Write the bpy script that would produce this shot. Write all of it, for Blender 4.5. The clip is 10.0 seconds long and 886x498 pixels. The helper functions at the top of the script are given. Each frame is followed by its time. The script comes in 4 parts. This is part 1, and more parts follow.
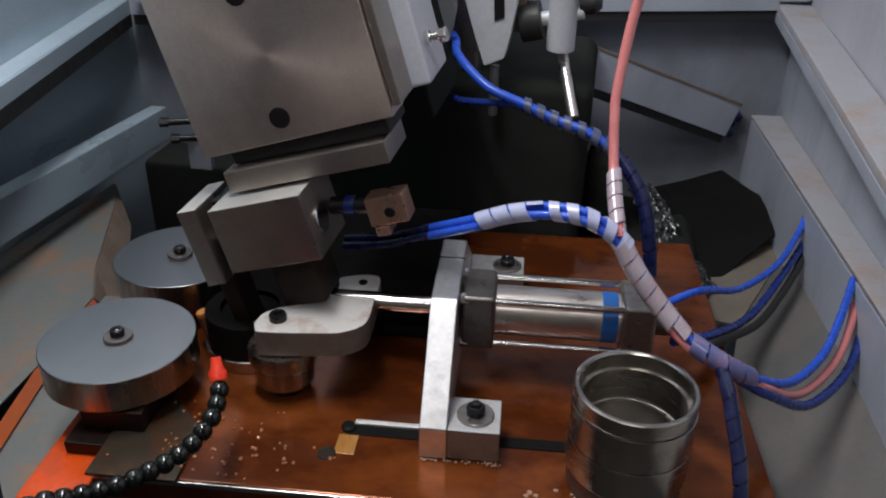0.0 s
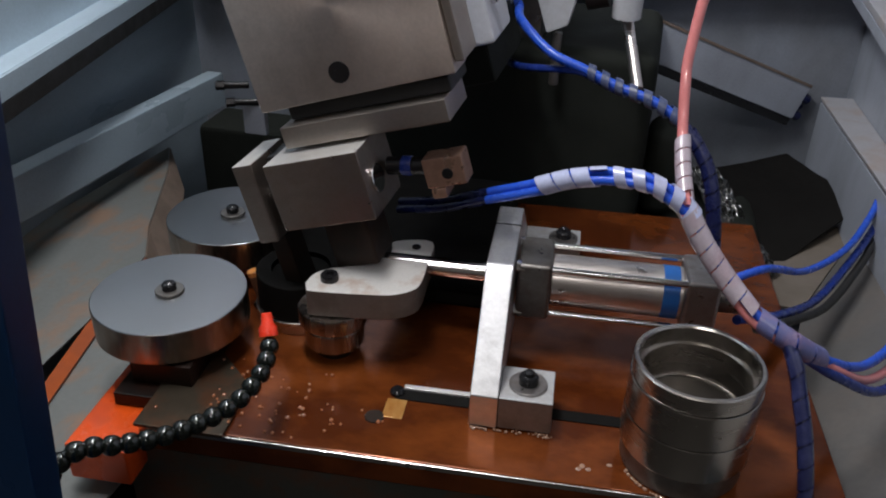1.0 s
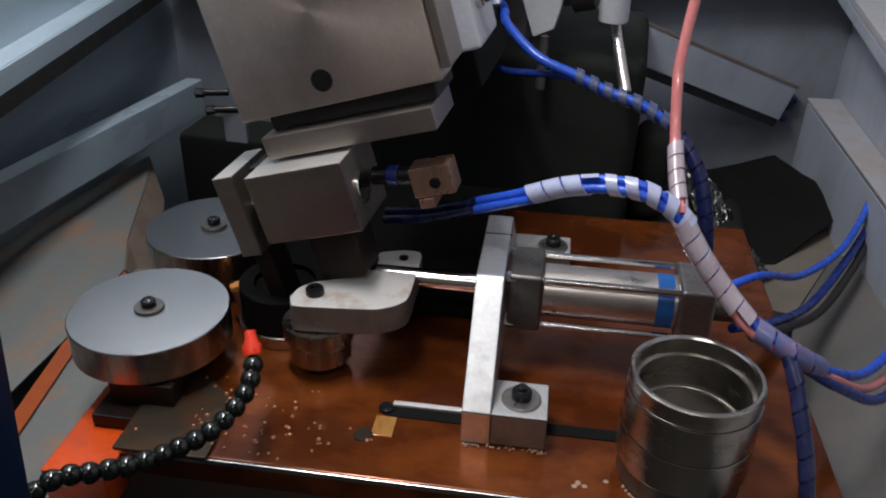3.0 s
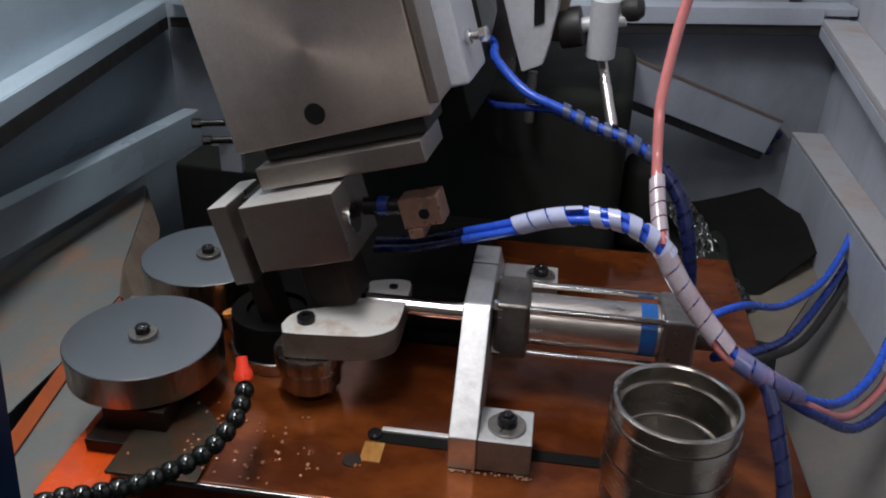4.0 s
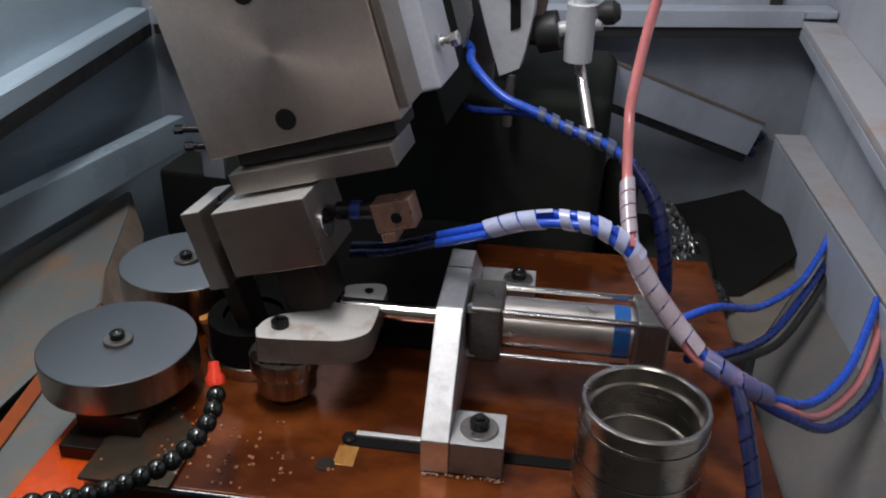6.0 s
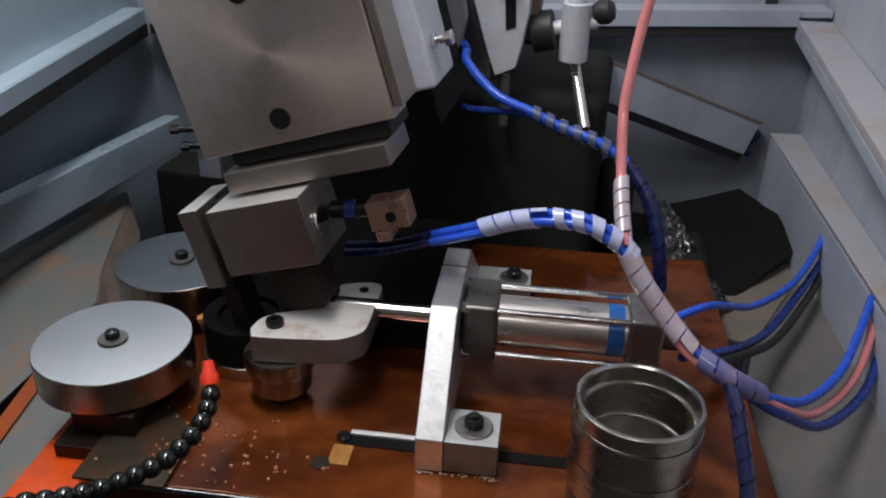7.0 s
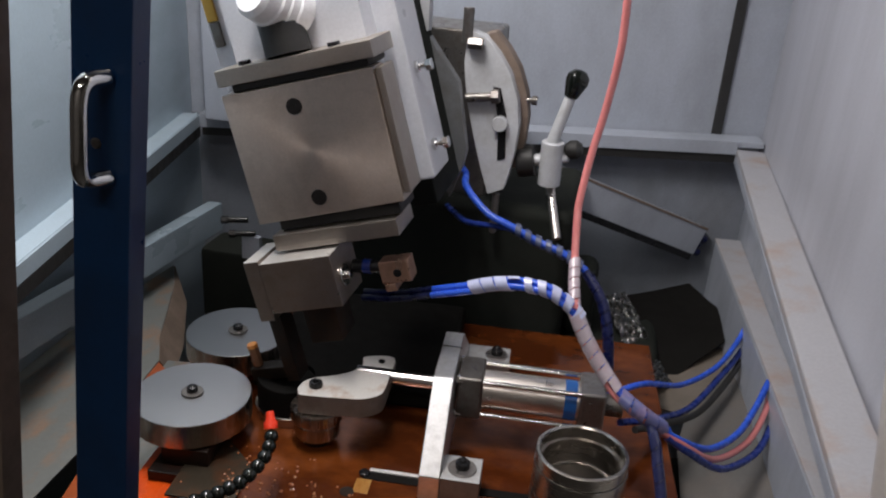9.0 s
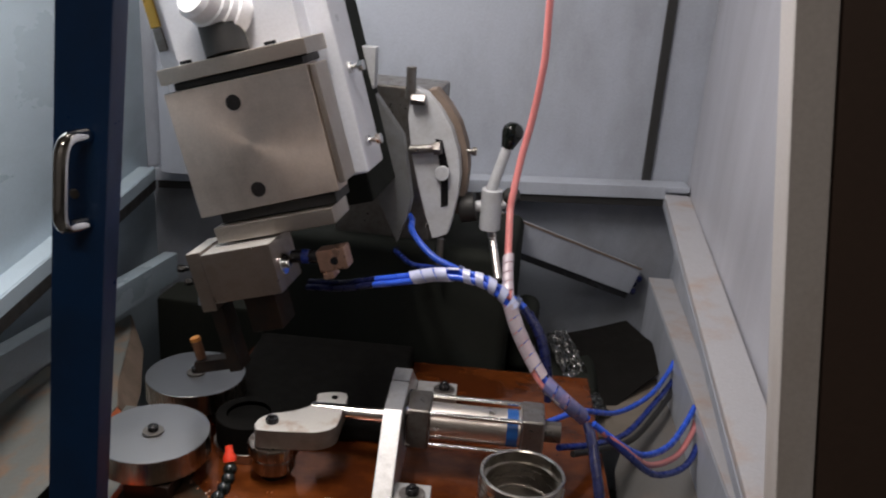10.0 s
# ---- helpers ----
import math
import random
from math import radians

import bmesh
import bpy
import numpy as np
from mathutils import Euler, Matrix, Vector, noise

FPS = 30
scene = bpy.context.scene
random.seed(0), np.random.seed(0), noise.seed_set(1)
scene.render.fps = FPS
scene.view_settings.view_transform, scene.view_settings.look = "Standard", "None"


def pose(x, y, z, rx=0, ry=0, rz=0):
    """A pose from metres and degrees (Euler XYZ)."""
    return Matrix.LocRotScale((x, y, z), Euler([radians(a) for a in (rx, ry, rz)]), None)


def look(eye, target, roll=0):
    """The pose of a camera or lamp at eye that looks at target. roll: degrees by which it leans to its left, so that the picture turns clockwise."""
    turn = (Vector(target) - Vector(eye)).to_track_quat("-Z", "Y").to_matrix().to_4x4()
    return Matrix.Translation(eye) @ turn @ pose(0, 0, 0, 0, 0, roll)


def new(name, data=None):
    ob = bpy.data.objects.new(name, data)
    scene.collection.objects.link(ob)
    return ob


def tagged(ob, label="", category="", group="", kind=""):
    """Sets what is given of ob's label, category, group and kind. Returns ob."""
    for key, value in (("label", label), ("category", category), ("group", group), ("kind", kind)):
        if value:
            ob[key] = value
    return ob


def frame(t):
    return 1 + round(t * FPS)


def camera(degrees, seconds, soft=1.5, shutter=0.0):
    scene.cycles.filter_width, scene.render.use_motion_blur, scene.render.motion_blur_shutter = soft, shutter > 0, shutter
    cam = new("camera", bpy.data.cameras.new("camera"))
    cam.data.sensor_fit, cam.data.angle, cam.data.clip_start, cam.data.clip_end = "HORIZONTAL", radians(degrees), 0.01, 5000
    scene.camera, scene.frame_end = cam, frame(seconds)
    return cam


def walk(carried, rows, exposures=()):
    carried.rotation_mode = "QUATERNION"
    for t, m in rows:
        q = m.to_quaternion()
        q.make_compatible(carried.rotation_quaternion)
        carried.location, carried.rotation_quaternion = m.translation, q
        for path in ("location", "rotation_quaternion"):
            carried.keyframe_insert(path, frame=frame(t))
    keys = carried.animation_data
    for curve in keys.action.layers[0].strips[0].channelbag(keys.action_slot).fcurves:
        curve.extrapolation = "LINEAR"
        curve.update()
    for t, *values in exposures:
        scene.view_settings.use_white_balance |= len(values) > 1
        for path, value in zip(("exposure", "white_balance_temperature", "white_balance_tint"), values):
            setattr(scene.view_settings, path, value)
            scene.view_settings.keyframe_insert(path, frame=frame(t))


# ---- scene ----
cam = camera(56.6, 10.0, soft=2.0, shutter=0.4)
PATH = [
    (0, (0.1159, -0.5478, 0.5115), (-0.0090, 0.1430, 0.1280), 1.21),
    (0.5, (0.1140, -0.5464, 0.4978), (-0.0208, 0.1390, 0.1079), 2.59),
    (1, (0.1044, -0.5429, 0.4827), (-0.0609, 0.1329, 0.0877), 1.64),
    (1.5, (0.0982, -0.5313, 0.4852), (-0.0650, 0.1530, 0.1042), 1.31),
    (2, (0.0934, -0.5256, 0.4760), (-0.0560, 0.1554, 0.0837), 1.84),
    (2.5, (0.0931, -0.5190, 0.4766), (-0.0578, 0.1572, 0.0767), 1.30),
    (4, (0.1048, -0.5368, 0.4895), (-0.0450, 0.1573, 0.1211), 1.94),
    (4.5, (0.1074, -0.5389, 0.4915), (-0.0464, 0.1555, 0.1254), 1.53),
    (5, (0.1119, -0.5371, 0.4900), (-0.0453, 0.1566, 0.1237), 1.57),
    (5.5, (0.1214, -0.5344, 0.4910), (-0.0294, 0.1615, 0.1262), 1.72),
    (7, (0.1318, -0.5349, 0.4902), (-0.0157, 0.1620, 0.1260), 1.53),
    (7.5, (0.1334, -0.5437, 0.5026), (-0.0183, 0.1589, 0.1515), 1.56),
    (8, (0.1277, -0.6066, 0.5413), (-0.0185, 0.1004, 0.1966), 1.40),
    (8.5, (0.1355, -0.6913, 0.5921), (-0.0255, 0.0208, 0.2652), 1.70),
    (9, (0.1598, -0.7549, 0.6373), (0.0150, -0.0323, 0.3260), 4.07),
    (9.5, (0.1782, -0.8112, 0.6531), (0.0379, -0.0736, 0.3770), 4.51),
    (10, (0.1839, -0.8296, 0.6557), (0.0771, -0.0817, 0.3928), 4.07),
]
walk(cam, [(t, look(eye, target, roll)) for t, eye, target, roll in PATH],
     exposures=[(0, 0.0, 6600, 10), (8.0, 0.0, 6600, 10), (9.0, 0.04, 7000, 12), (10.0, 0.06, 7300, 13)])

# ---- light: unseen lamps set above the open cabinet and in front of it ----
world = bpy.data.worlds.new("workshop_air")
world.use_nodes = True
scene.world = world
world.node_tree.nodes["Background"].inputs[0].default_value = (0.85, 0.9, 1.0, 1)
world.node_tree.nodes["Background"].inputs[1].default_value = 0.06


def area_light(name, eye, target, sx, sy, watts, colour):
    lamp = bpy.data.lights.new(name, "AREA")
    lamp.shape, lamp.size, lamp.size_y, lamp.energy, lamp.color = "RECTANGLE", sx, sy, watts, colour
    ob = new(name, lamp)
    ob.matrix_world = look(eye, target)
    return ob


# Unseen lamp added so the roller faces flash as they turn.
area_light("flash_lamp", (-0.55, 0.48, 0.92), (-0.15, 0.15, 0.05), 0.5, 0.10, 2.8, (0.97, 0.98, 1.0))
# Unseen key lamp at the upper left of the head.
area_light("key_lamp", (-0.25, 0.03, 1.15), (-0.04, 0.16, 0.05), 0.5, 0.10, 10.2, (0.97, 0.97, 1.0))
# Overhead fill, added without a known fixture.
area_light("top_fill", (-0.15, 0.15, 1.9), (0.0, 0.2, 0.0), 1.1, 0.16, 3.5, (0.97, 0.97, 1.0))
# Front fill, added to brighten the right post and bare metal.
area_light("front_fill", (0.0, -1.9, 2.1), (0.0, -1.9, 0.0), 1.2, 0.16, 12, (1.0, 0.96, 0.94))
scene.view_settings.exposure = 0.0

# ---- materials ----


def mat(name, base, rough=0.5, metal=0.0, stain=None, amount=0.5, scale=30.0, bump=0.15, grain=400.0, stretch=(1, 1, 1), low=0.45, high=0.7, spread=0.12, coat=0.0, rough_spread=0.12, streak=None, radial="", lean=0.0, spec=0.5):
    m = bpy.data.materials.new(name)
    m.use_nodes = True
    nt = m.node_tree
    bsdf = nt.nodes["Principled BSDF"]
    bsdf.inputs["Metallic"].default_value = metal
    bsdf.inputs["Specular IOR Level"].default_value = spec
    bsdf.inputs["Coat Weight"].default_value = coat
    bsdf.inputs["Coat Roughness"].default_value = 0.2
    tc = nt.nodes.new("ShaderNodeTexCoord")
    mp = nt.nodes.new("ShaderNodeMapping")
    mp.inputs["Scale"].default_value = stretch
    nt.links.new(tc.outputs["Object"], mp.inputs[0])
    big = nt.nodes.new("ShaderNodeTexNoise")
    big.inputs["Scale"].default_value, big.inputs["Detail"].default_value, big.inputs["Roughness"].default_value = scale, 6, 0.6
    if streak:
        drawn = nt.nodes.new("ShaderNodeMapping")
        drawn.inputs["Scale"].default_value = streak
        nt.links.new(tc.outputs["Object"], drawn.inputs[0])
        nt.links.new(drawn.outputs[0], big.inputs["Vector"])
    else:
        nt.links.new(tc.outputs["Object"], big.inputs["Vector"])
    fine = nt.nodes.new("ShaderNodeTexNoise")
    fine.inputs["Scale"].default_value, fine.inputs["Detail"].default_value = grain, 3
    nt.links.new(mp.outputs[0], fine.inputs["Vector"])
    ramp = nt.nodes.new("ShaderNodeMapRange")
    ramp.inputs[1].default_value, ramp.inputs[2].default_value = low, high
    nt.links.new(big.outputs[0], ramp.inputs[0])
    mul = nt.nodes.new("ShaderNodeMath")
    mul.operation = "MULTIPLY"
    mul.inputs[1].default_value = amount if stain else 0.0
    nt.links.new(ramp.outputs[0], mul.inputs[0])
    mix = nt.nodes.new("ShaderNodeMix")
    mix.data_type = "RGBA"
    mix.inputs[6].default_value = (*base, 1)
    mix.inputs[7].default_value = (*(stain or base), 1)
    nt.links.new(mul.outputs[0], mix.inputs[0])
    shade = nt.nodes.new("ShaderNodeMapRange")
    shade.inputs[3].default_value, shade.inputs[4].default_value = 1 - spread, 1 + spread
    nt.links.new(fine.outputs[0], shade.inputs[0])
    hsv = nt.nodes.new("ShaderNodeHueSaturation")
    nt.links.new(mix.outputs[2], hsv.inputs["Color"])
    nt.links.new(shade.outputs[0], hsv.inputs["Value"])
    nt.links.new(hsv.outputs[0], bsdf.inputs["Base Color"])
    rr = nt.nodes.new("ShaderNodeMapRange")
    rr.inputs[1].default_value, rr.inputs[2].default_value = 0.3, 0.7
    rr.inputs[3].default_value, rr.inputs[4].default_value = max(rough - rough_spread, 0.03), min(rough + rough_spread, 1)
    nt.links.new(big.outputs[0], rr.inputs[0])
    nt.links.new(rr.outputs[0], bsdf.inputs["Roughness"])
    bp = nt.nodes.new("ShaderNodeBump")
    bp.inputs["Strength"].default_value, bp.inputs["Distance"].default_value = bump, 0.0006
    nt.links.new(fine.outputs[0], bp.inputs["Height"])
    nt.links.new(bp.outputs[0], bsdf.inputs["Normal"])
    if lean:
        # the face is ground a little out of square with its axis
        off = nt.nodes.new("ShaderNodeVectorTransform")
        off.vector_type, off.convert_from, off.convert_to = "VECTOR", "OBJECT", "WORLD"
        off.inputs[0].default_value = (lean, 0, 0)
        add = nt.nodes.new("ShaderNodeVectorMath")
        add.operation = "ADD"
        unit = nt.nodes.new("ShaderNodeVectorMath")
        unit.operation = "NORMALIZE"
        nt.links.new(bp.outputs[0], add.inputs[0])
        nt.links.new(off.outputs[0], add.inputs[1])
        nt.links.new(add.outputs[0], unit.inputs[0])
        nt.links.new(unit.outputs[0], bsdf.inputs["Normal"])
    if radial:
        tan = nt.nodes.new("ShaderNodeTangent")
        tan.direction_type, tan.axis = "RADIAL", radial
        nt.links.new(tan.outputs[0], bsdf.inputs["Tangent"])
        bsdf.inputs["Anisotropic"].default_value = 0.55
    return m


RUSTDARK = mat("rust_brown_edge", (0.20, 0.15, 0.12), 0.6, 0, (0.11, 0.08, 0.06), 0.6, 22, 0.2, 160)
CHUTEEND = mat("oily_brown_sheet", (0.17, 0.145, 0.12), 0.5, 0, (0.10, 0.08, 0.06), 0.6, 20, 0.2, 160)
STEEL = mat("turned_steel", (0.56, 0.53, 0.49), 0.25, 1.0, (0.36, 0.32, 0.28), 0.6, 25, 0.08, 500, (1, 1, 4), rough_spread=0.08, streak=(0.5, 0.5, 2))
DISC = mat("ground_disc_steel", (0.41, 0.42, 0.43), 0.29, 1.0, (0.37, 0.38, 0.39), 0.3, 20, 0.0, 600, spread=0.02, rough_spread=0.015, lean=0.085)
RIM = mat("disc_rim_steel", (0.36, 0.32, 0.285), 0.28, 1.0, (0.16, 0.10, 0.065), 0.75, 60, 0.12, 300, (1, 1, 0.05), streak=(1, 1, 0.08))
BRUSHED = mat("ground_plate_steel", (0.50, 0.455, 0.41), 0.42, 1.0, (0.42, 0.36, 0.32), 0.6, 18, 0.10, 300, (1, 6, 1), rough_spread=0.08)
FACE = mat("face_ground_steel", (0.72, 0.625, 0.56), 0.49, 1.0, (0.52, 0.44, 0.385), 0.7, 16, 0.06, 300, rough_spread=0.08, radial="Y")
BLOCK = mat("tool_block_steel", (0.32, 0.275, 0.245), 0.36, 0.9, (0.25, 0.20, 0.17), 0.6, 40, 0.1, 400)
# Pale steel for tops, dark for sides: overhead light put into the colours.
LITSTEEL = mat("lit_top_steel", (0.60, 0.58, 0.55), 0.38, 0.35, (0.48, 0.44, 0.40), 0.5, 30, 0.06, 300, (1, 6, 1))
SHADESTEEL = mat("shaded_side_steel", (0.24, 0.21, 0.19), 0.45, 0.5, (0.15, 0.11, 0.085), 0.6, 40, 0.15, 300)
CHROME = mat("polished_rod", (0.72, 0.72, 0.72), 0.12, 1.0, None, 0, 30, 0.02, 500, rough_spread=0.04)
BARREL = mat("cylinder_barrel", (0.74, 0.69, 0.66), 0.36, 1.0, (0.5, 0.44, 0.4), 0.5, 20, 0.03, 400, (0.2, 1, 1))
DARKCAP = mat("cylinder_cap_metal", (0.20, 0.19, 0.18), 0.35, 0.8, (0.10, 0.07, 0.05), 0.5, 60, 0.15, 400)
ENDCAP = mat("end_cap_metal", (0.34, 0.32, 0.31), 0.35, 0.9, (0.18, 0.14, 0.11), 0.5, 60, 0.15, 400)
ALU = mat("sawn_aluminium", (0.74, 0.75, 0.77), 0.42, 1.0, (0.5, 0.5, 0.5), 0.6, 60, 0.5, 250)
# Lit top faces of the feet and arm; their sides use the darker steel.
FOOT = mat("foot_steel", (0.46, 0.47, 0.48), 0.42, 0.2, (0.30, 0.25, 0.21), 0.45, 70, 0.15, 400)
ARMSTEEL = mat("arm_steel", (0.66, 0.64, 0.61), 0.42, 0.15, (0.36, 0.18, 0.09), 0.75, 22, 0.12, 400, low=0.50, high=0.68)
BLACK = mat("black_oxide", (0.02, 0.02, 0.022), 0.22, 0.4, None, 0, 40, 0.1, 300)
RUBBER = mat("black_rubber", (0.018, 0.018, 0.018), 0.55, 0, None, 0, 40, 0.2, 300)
LOCLINE = mat("black_plastic", (0.005, 0.007, 0.006), 0.045, 0, None, 0, 40, 0.0, 300, rough_spread=0.005, spec=0.7)
OILPLATE = mat("oily_brown_plate", (0.10, 0.023, 0.006), 0.13, 0.40, (0.30, 0.078, 0.017), 0.9, 8, 0.05, 110, (1, 3, 1), 0.45, 0.68, spread=0.05, coat=0.35, rough_spread=0.07, streak=(0.8, 1.3, 1), spec=0.15)
GRAYPLATE = mat("oily_grey_plate", (0.06, 0.048, 0.035), 0.18, 0.4, (0.15, 0.045, 0.015), 0.6, 30, 0.08, 200, rough_spread=0.05, spec=0.2)
ORANGE = mat("orange_oil_film", (0.66, 0.075, 0.008), 0.3, 0.0, (0.30, 0.035, 0.006), 0.6, 25, 0.1, 200, coat=0.1)
PLATESIDE = mat("plate_side_steel", (0.07, 0.07, 0.06), 0.5, 0.3, (0.16, 0.05, 0.02), 0.6, 30, 0.2, 200)
GREY = mat("grey_machine_paint", (0.355, 0.388, 0.45), 0.42, 0, (0.22, 0.235, 0.26), 0.6, 5, 0.12, 260, coat=0.15, streak=(1.4, 1.4, 0.6))
WALLSTREAK = mat("smudged_grey_paint", (0.40, 0.41, 0.46), 0.42, 0, (0.26, 0.26, 0.29), 0.7, 5, 0.12, 260, low=0.42, high=0.78, streak=(1, 1, 0.2))
# Cabinet grey with the shade below the ledge put into its base colour.
SHADEGREY = mat("shaded_grey_paint", (0.245, 0.27, 0.315), 0.4, 0, (0.15, 0.15, 0.16), 0.7, 6, 0.12, 260, coat=0.15, streak=(1.2, 1.2, 0.8))
RUSTY = mat("rust_streaked_paint", (0.36, 0.36, 0.385), 0.45, 0, (0.36, 0.22, 0.13), 0.6, 9, 0.12, 260, (1, 1, 1), 0.52, 0.7)
# Base raised for light reaching the post from inside; rust stain kept.
LITPOST = mat("lit_post_paint", (0.60, 0.57, 0.56), 0.45, 0, (0.42, 0.34, 0.28), 0.5, 9, 0.12, 260, low=0.55, high=0.75, streak=(1, 1, 0.3))
LEFTPAINT = mat("blue_grey_paint", (0.355, 0.445, 0.515), 0.35, 0, (0.24, 0.30, 0.34), 0.6, 4, 0.1, 260, coat=0.2, streak=(1, 0.5, 1.6))
CHUTE = mat("scuffed_sheet_paint", (0.145, 0.155, 0.15), 0.5, 0, (0.24, 0.14, 0.085), 0.75, 16, 0.2, 160, low=0.5, high=0.66, streak=(1.6, 0.7, 1))
CHUTER = mat("oily_grey_sheet", (0.115, 0.113, 0.11), 0.5, 0, (0.18, 0.15, 0.13), 0.5, 14, 0.2, 160)
WHITE = mat("white_housing_paint", (0.61, 0.635, 0.69), 0.38, 0, (0.66, 0.68, 0.72), 0.4, 14, 0.12, 260, coat=0.2)
QUADP = mat("light_grey_casting", (0.55, 0.57, 0.60), 0.45, 0.1, (0.38, 0.38, 0.38), 0.5, 30, 0.2, 260)
WEDGEP = mat("dull_grey_plate", (0.22, 0.23, 0.24), 0.5, 0.5, (0.14, 0.13, 0.12), 0.5, 25, 0.15, 260)
NAVY = mat("navy_door_paint", (0.006, 0.040, 0.125), 0.35, 0, (0.004, 0.014, 0.036), 0.5, 10, 0.08, 260, coat=0.2)
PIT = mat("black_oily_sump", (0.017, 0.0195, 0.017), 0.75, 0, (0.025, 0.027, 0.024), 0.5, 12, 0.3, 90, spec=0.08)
# Flat black for the slot, the sheet and parts in the head's shade.
SLOT = mat("flat_black", (0.010, 0.0095, 0.009), 0.8, 0, None, 0, 40, 0.1, 300, spec=0.05)
DARKSTONE = mat("dark_oily_holder", (0.013, 0.009, 0.007), 0.5, 0.1, (0.05, 0.022, 0.01), 0.5, 40, 0.2, 300, spec=0.3)
BLUE = mat("blue_air_tube", (0.025, 0.10, 0.62), 0.25, 0, (0.02, 0.06, 0.42), 0.4, 60, 0.03, 300)
NAVYTUBE = mat("dark_blue_tube", (0.007, 0.011, 0.06), 0.3, 0, None, 0, 60, 0.03, 300)
PINK = mat("red_air_tube", (0.64, 0.21, 0.205), 0.14, 0, (0.54, 0.16, 0.16), 0.4, 40, 0.03, 300, coat=0.6)
WRAP = mat("milky_spiral_wrap", (0.46, 0.50, 0.70), 0.25, 0, (0.36, 0.36, 0.52), 0.5, 60, 0.1, 300, coat=0.4)
BAND = mat("blue_band", (0.015, 0.11, 0.38), 0.35, 0, None, 0, 60, 0.03, 300)
RED = mat("red_nozzle", (0.85, 0.05, 0.02), 0.3, 0, (0.7, 0.04, 0.01), 0.4, 60, 0.05, 300)
BRASS = mat("brown_brass_fitting", (0.50, 0.31, 0.23), 0.32, 0.7, (0.34, 0.20, 0.15), 0.5, 80, 0.1, 300)
AMBER = mat("oiled_stone_tip", (0.70, 0.28, 0.07), 0.4, 0, (0.5, 0.16, 0.04), 0.5, 90, 0.2, 300)
SPIN = mat("dark_oily_casting", (0.010, 0.007, 0.006), 0.4, 0.1, (0.045, 0.014, 0.006), 0.5, 40, 0.2, 300, spec=0.3)
STICK = mat("brown_stone", (0.22, 0.10, 0.05), 0.5, 0, (0.12, 0.05, 0.03), 0.5, 90, 0.2, 300)
GOLD = mat("yellow_lock_body", (0.60, 0.36, 0.08), 0.35, 0.6, None, 0, 60, 0.05, 300)
WALLPAINT = mat("workshop_plaster", (0.42, 0.40, 0.38), 0.8, 0, (0.34, 0.32, 0.30), 0.5, 2, 0.1, 60)
CONCRETE = mat("oily_concrete", (0.085, 0.08, 0.075), 0.7, 0, (0.05, 0.045, 0.04), 0.6, 3, 0.2, 80)
BROWN = mat("brown_panel", (0.07, 0.045, 0.035), 0.5, 0, (0.05, 0.03, 0.025), 0.5, 6, 0.1, 200)
RAWWHITE = mat("white_cap_plastic", (0.84, 0.85, 0.88), 0.35, 0, (0.72, 0.73, 0.75), 0.3, 40, 0.05, 300)
BAG = mat("black_plastic_film", (0.010, 0.011, 0.010), 0.12, 0, (0.016, 0.016, 0.015), 0.4, 30, 0.3, 70, coat=1.0, spec=1.0, rough_spread=0.04)
PINKWRAP = mat("pinkish_spiral_wrap", (0.44, 0.38, 0.43), 0.22, 0, (0.34, 0.22, 0.25), 0.6, 50, 0.1, 300, coat=0.6)
WRAPBLUE = mat("bluish_spiral_wrap", (0.018, 0.022, 0.075), 0.14, 0, (0.06, 0.07, 0.19), 0.5, 60, 0.1, 300, coat=0.8)
WRAPDARK = mat("dark_spiral_wrap", (0.06, 0.08, 0.16), 0.3, 0, (0.14, 0.16, 0.26), 0.5, 60, 0.1, 300, coat=0.3)
WRAPMID = mat("violet_spiral_wrap", (0.13, 0.14, 0.31), 0.22, 0, (0.30, 0.17, 0.24), 0.6, 60, 0.1, 300, coat=0.4)
NAVYBLUE = mat("navy_air_tube", (0.014, 0.035, 0.22), 0.28, 0, (0.01, 0.02, 0.12), 0.4, 60, 0.03, 300)
DRIP = mat("oil_drop", (0.34, 0.12, 0.05), 0.03, 0.0, None, 0, 60, 0.0, 300, coat=1.0, rough_spread=0.0, spec=1.0)
FOAM = mat("oil_froth", (0.34, 0.20, 0.13), 0.06, 0.0, None, 0, 60, 0.0, 300, coat=1.0, rough_spread=0.0)
# Amber with paler streaks, a reflection put into the colour.
AMBERSHEEN = mat("amber_reflection", (0.46, 0.20, 0.05), 0.14, 0.3, (0.75, 0.45, 0.16), 0.8, 45, 0.05, 300, coat=0.5, streak=(1, 0.4, 1))
GUTTER = mat("rusty_gutter", (0.34, 0.075, 0.02), 0.4, 0, (0.2, 0.05, 0.02), 0.6, 25, 0.1, 200, coat=0.3)
RAILSTEEL = mat("bare_bright_rail", (0.85, 0.84, 0.82), 0.35, 0.5, None, 0, 60, 0.05, 300)

# ---- shape helpers ----


def empty(name, m, label="", category="", group="", kind=""):
    ob = new(name)
    ob.empty_display_size = 0.02
    ob.matrix_world = m
    return tagged(ob, label, category, group, kind)


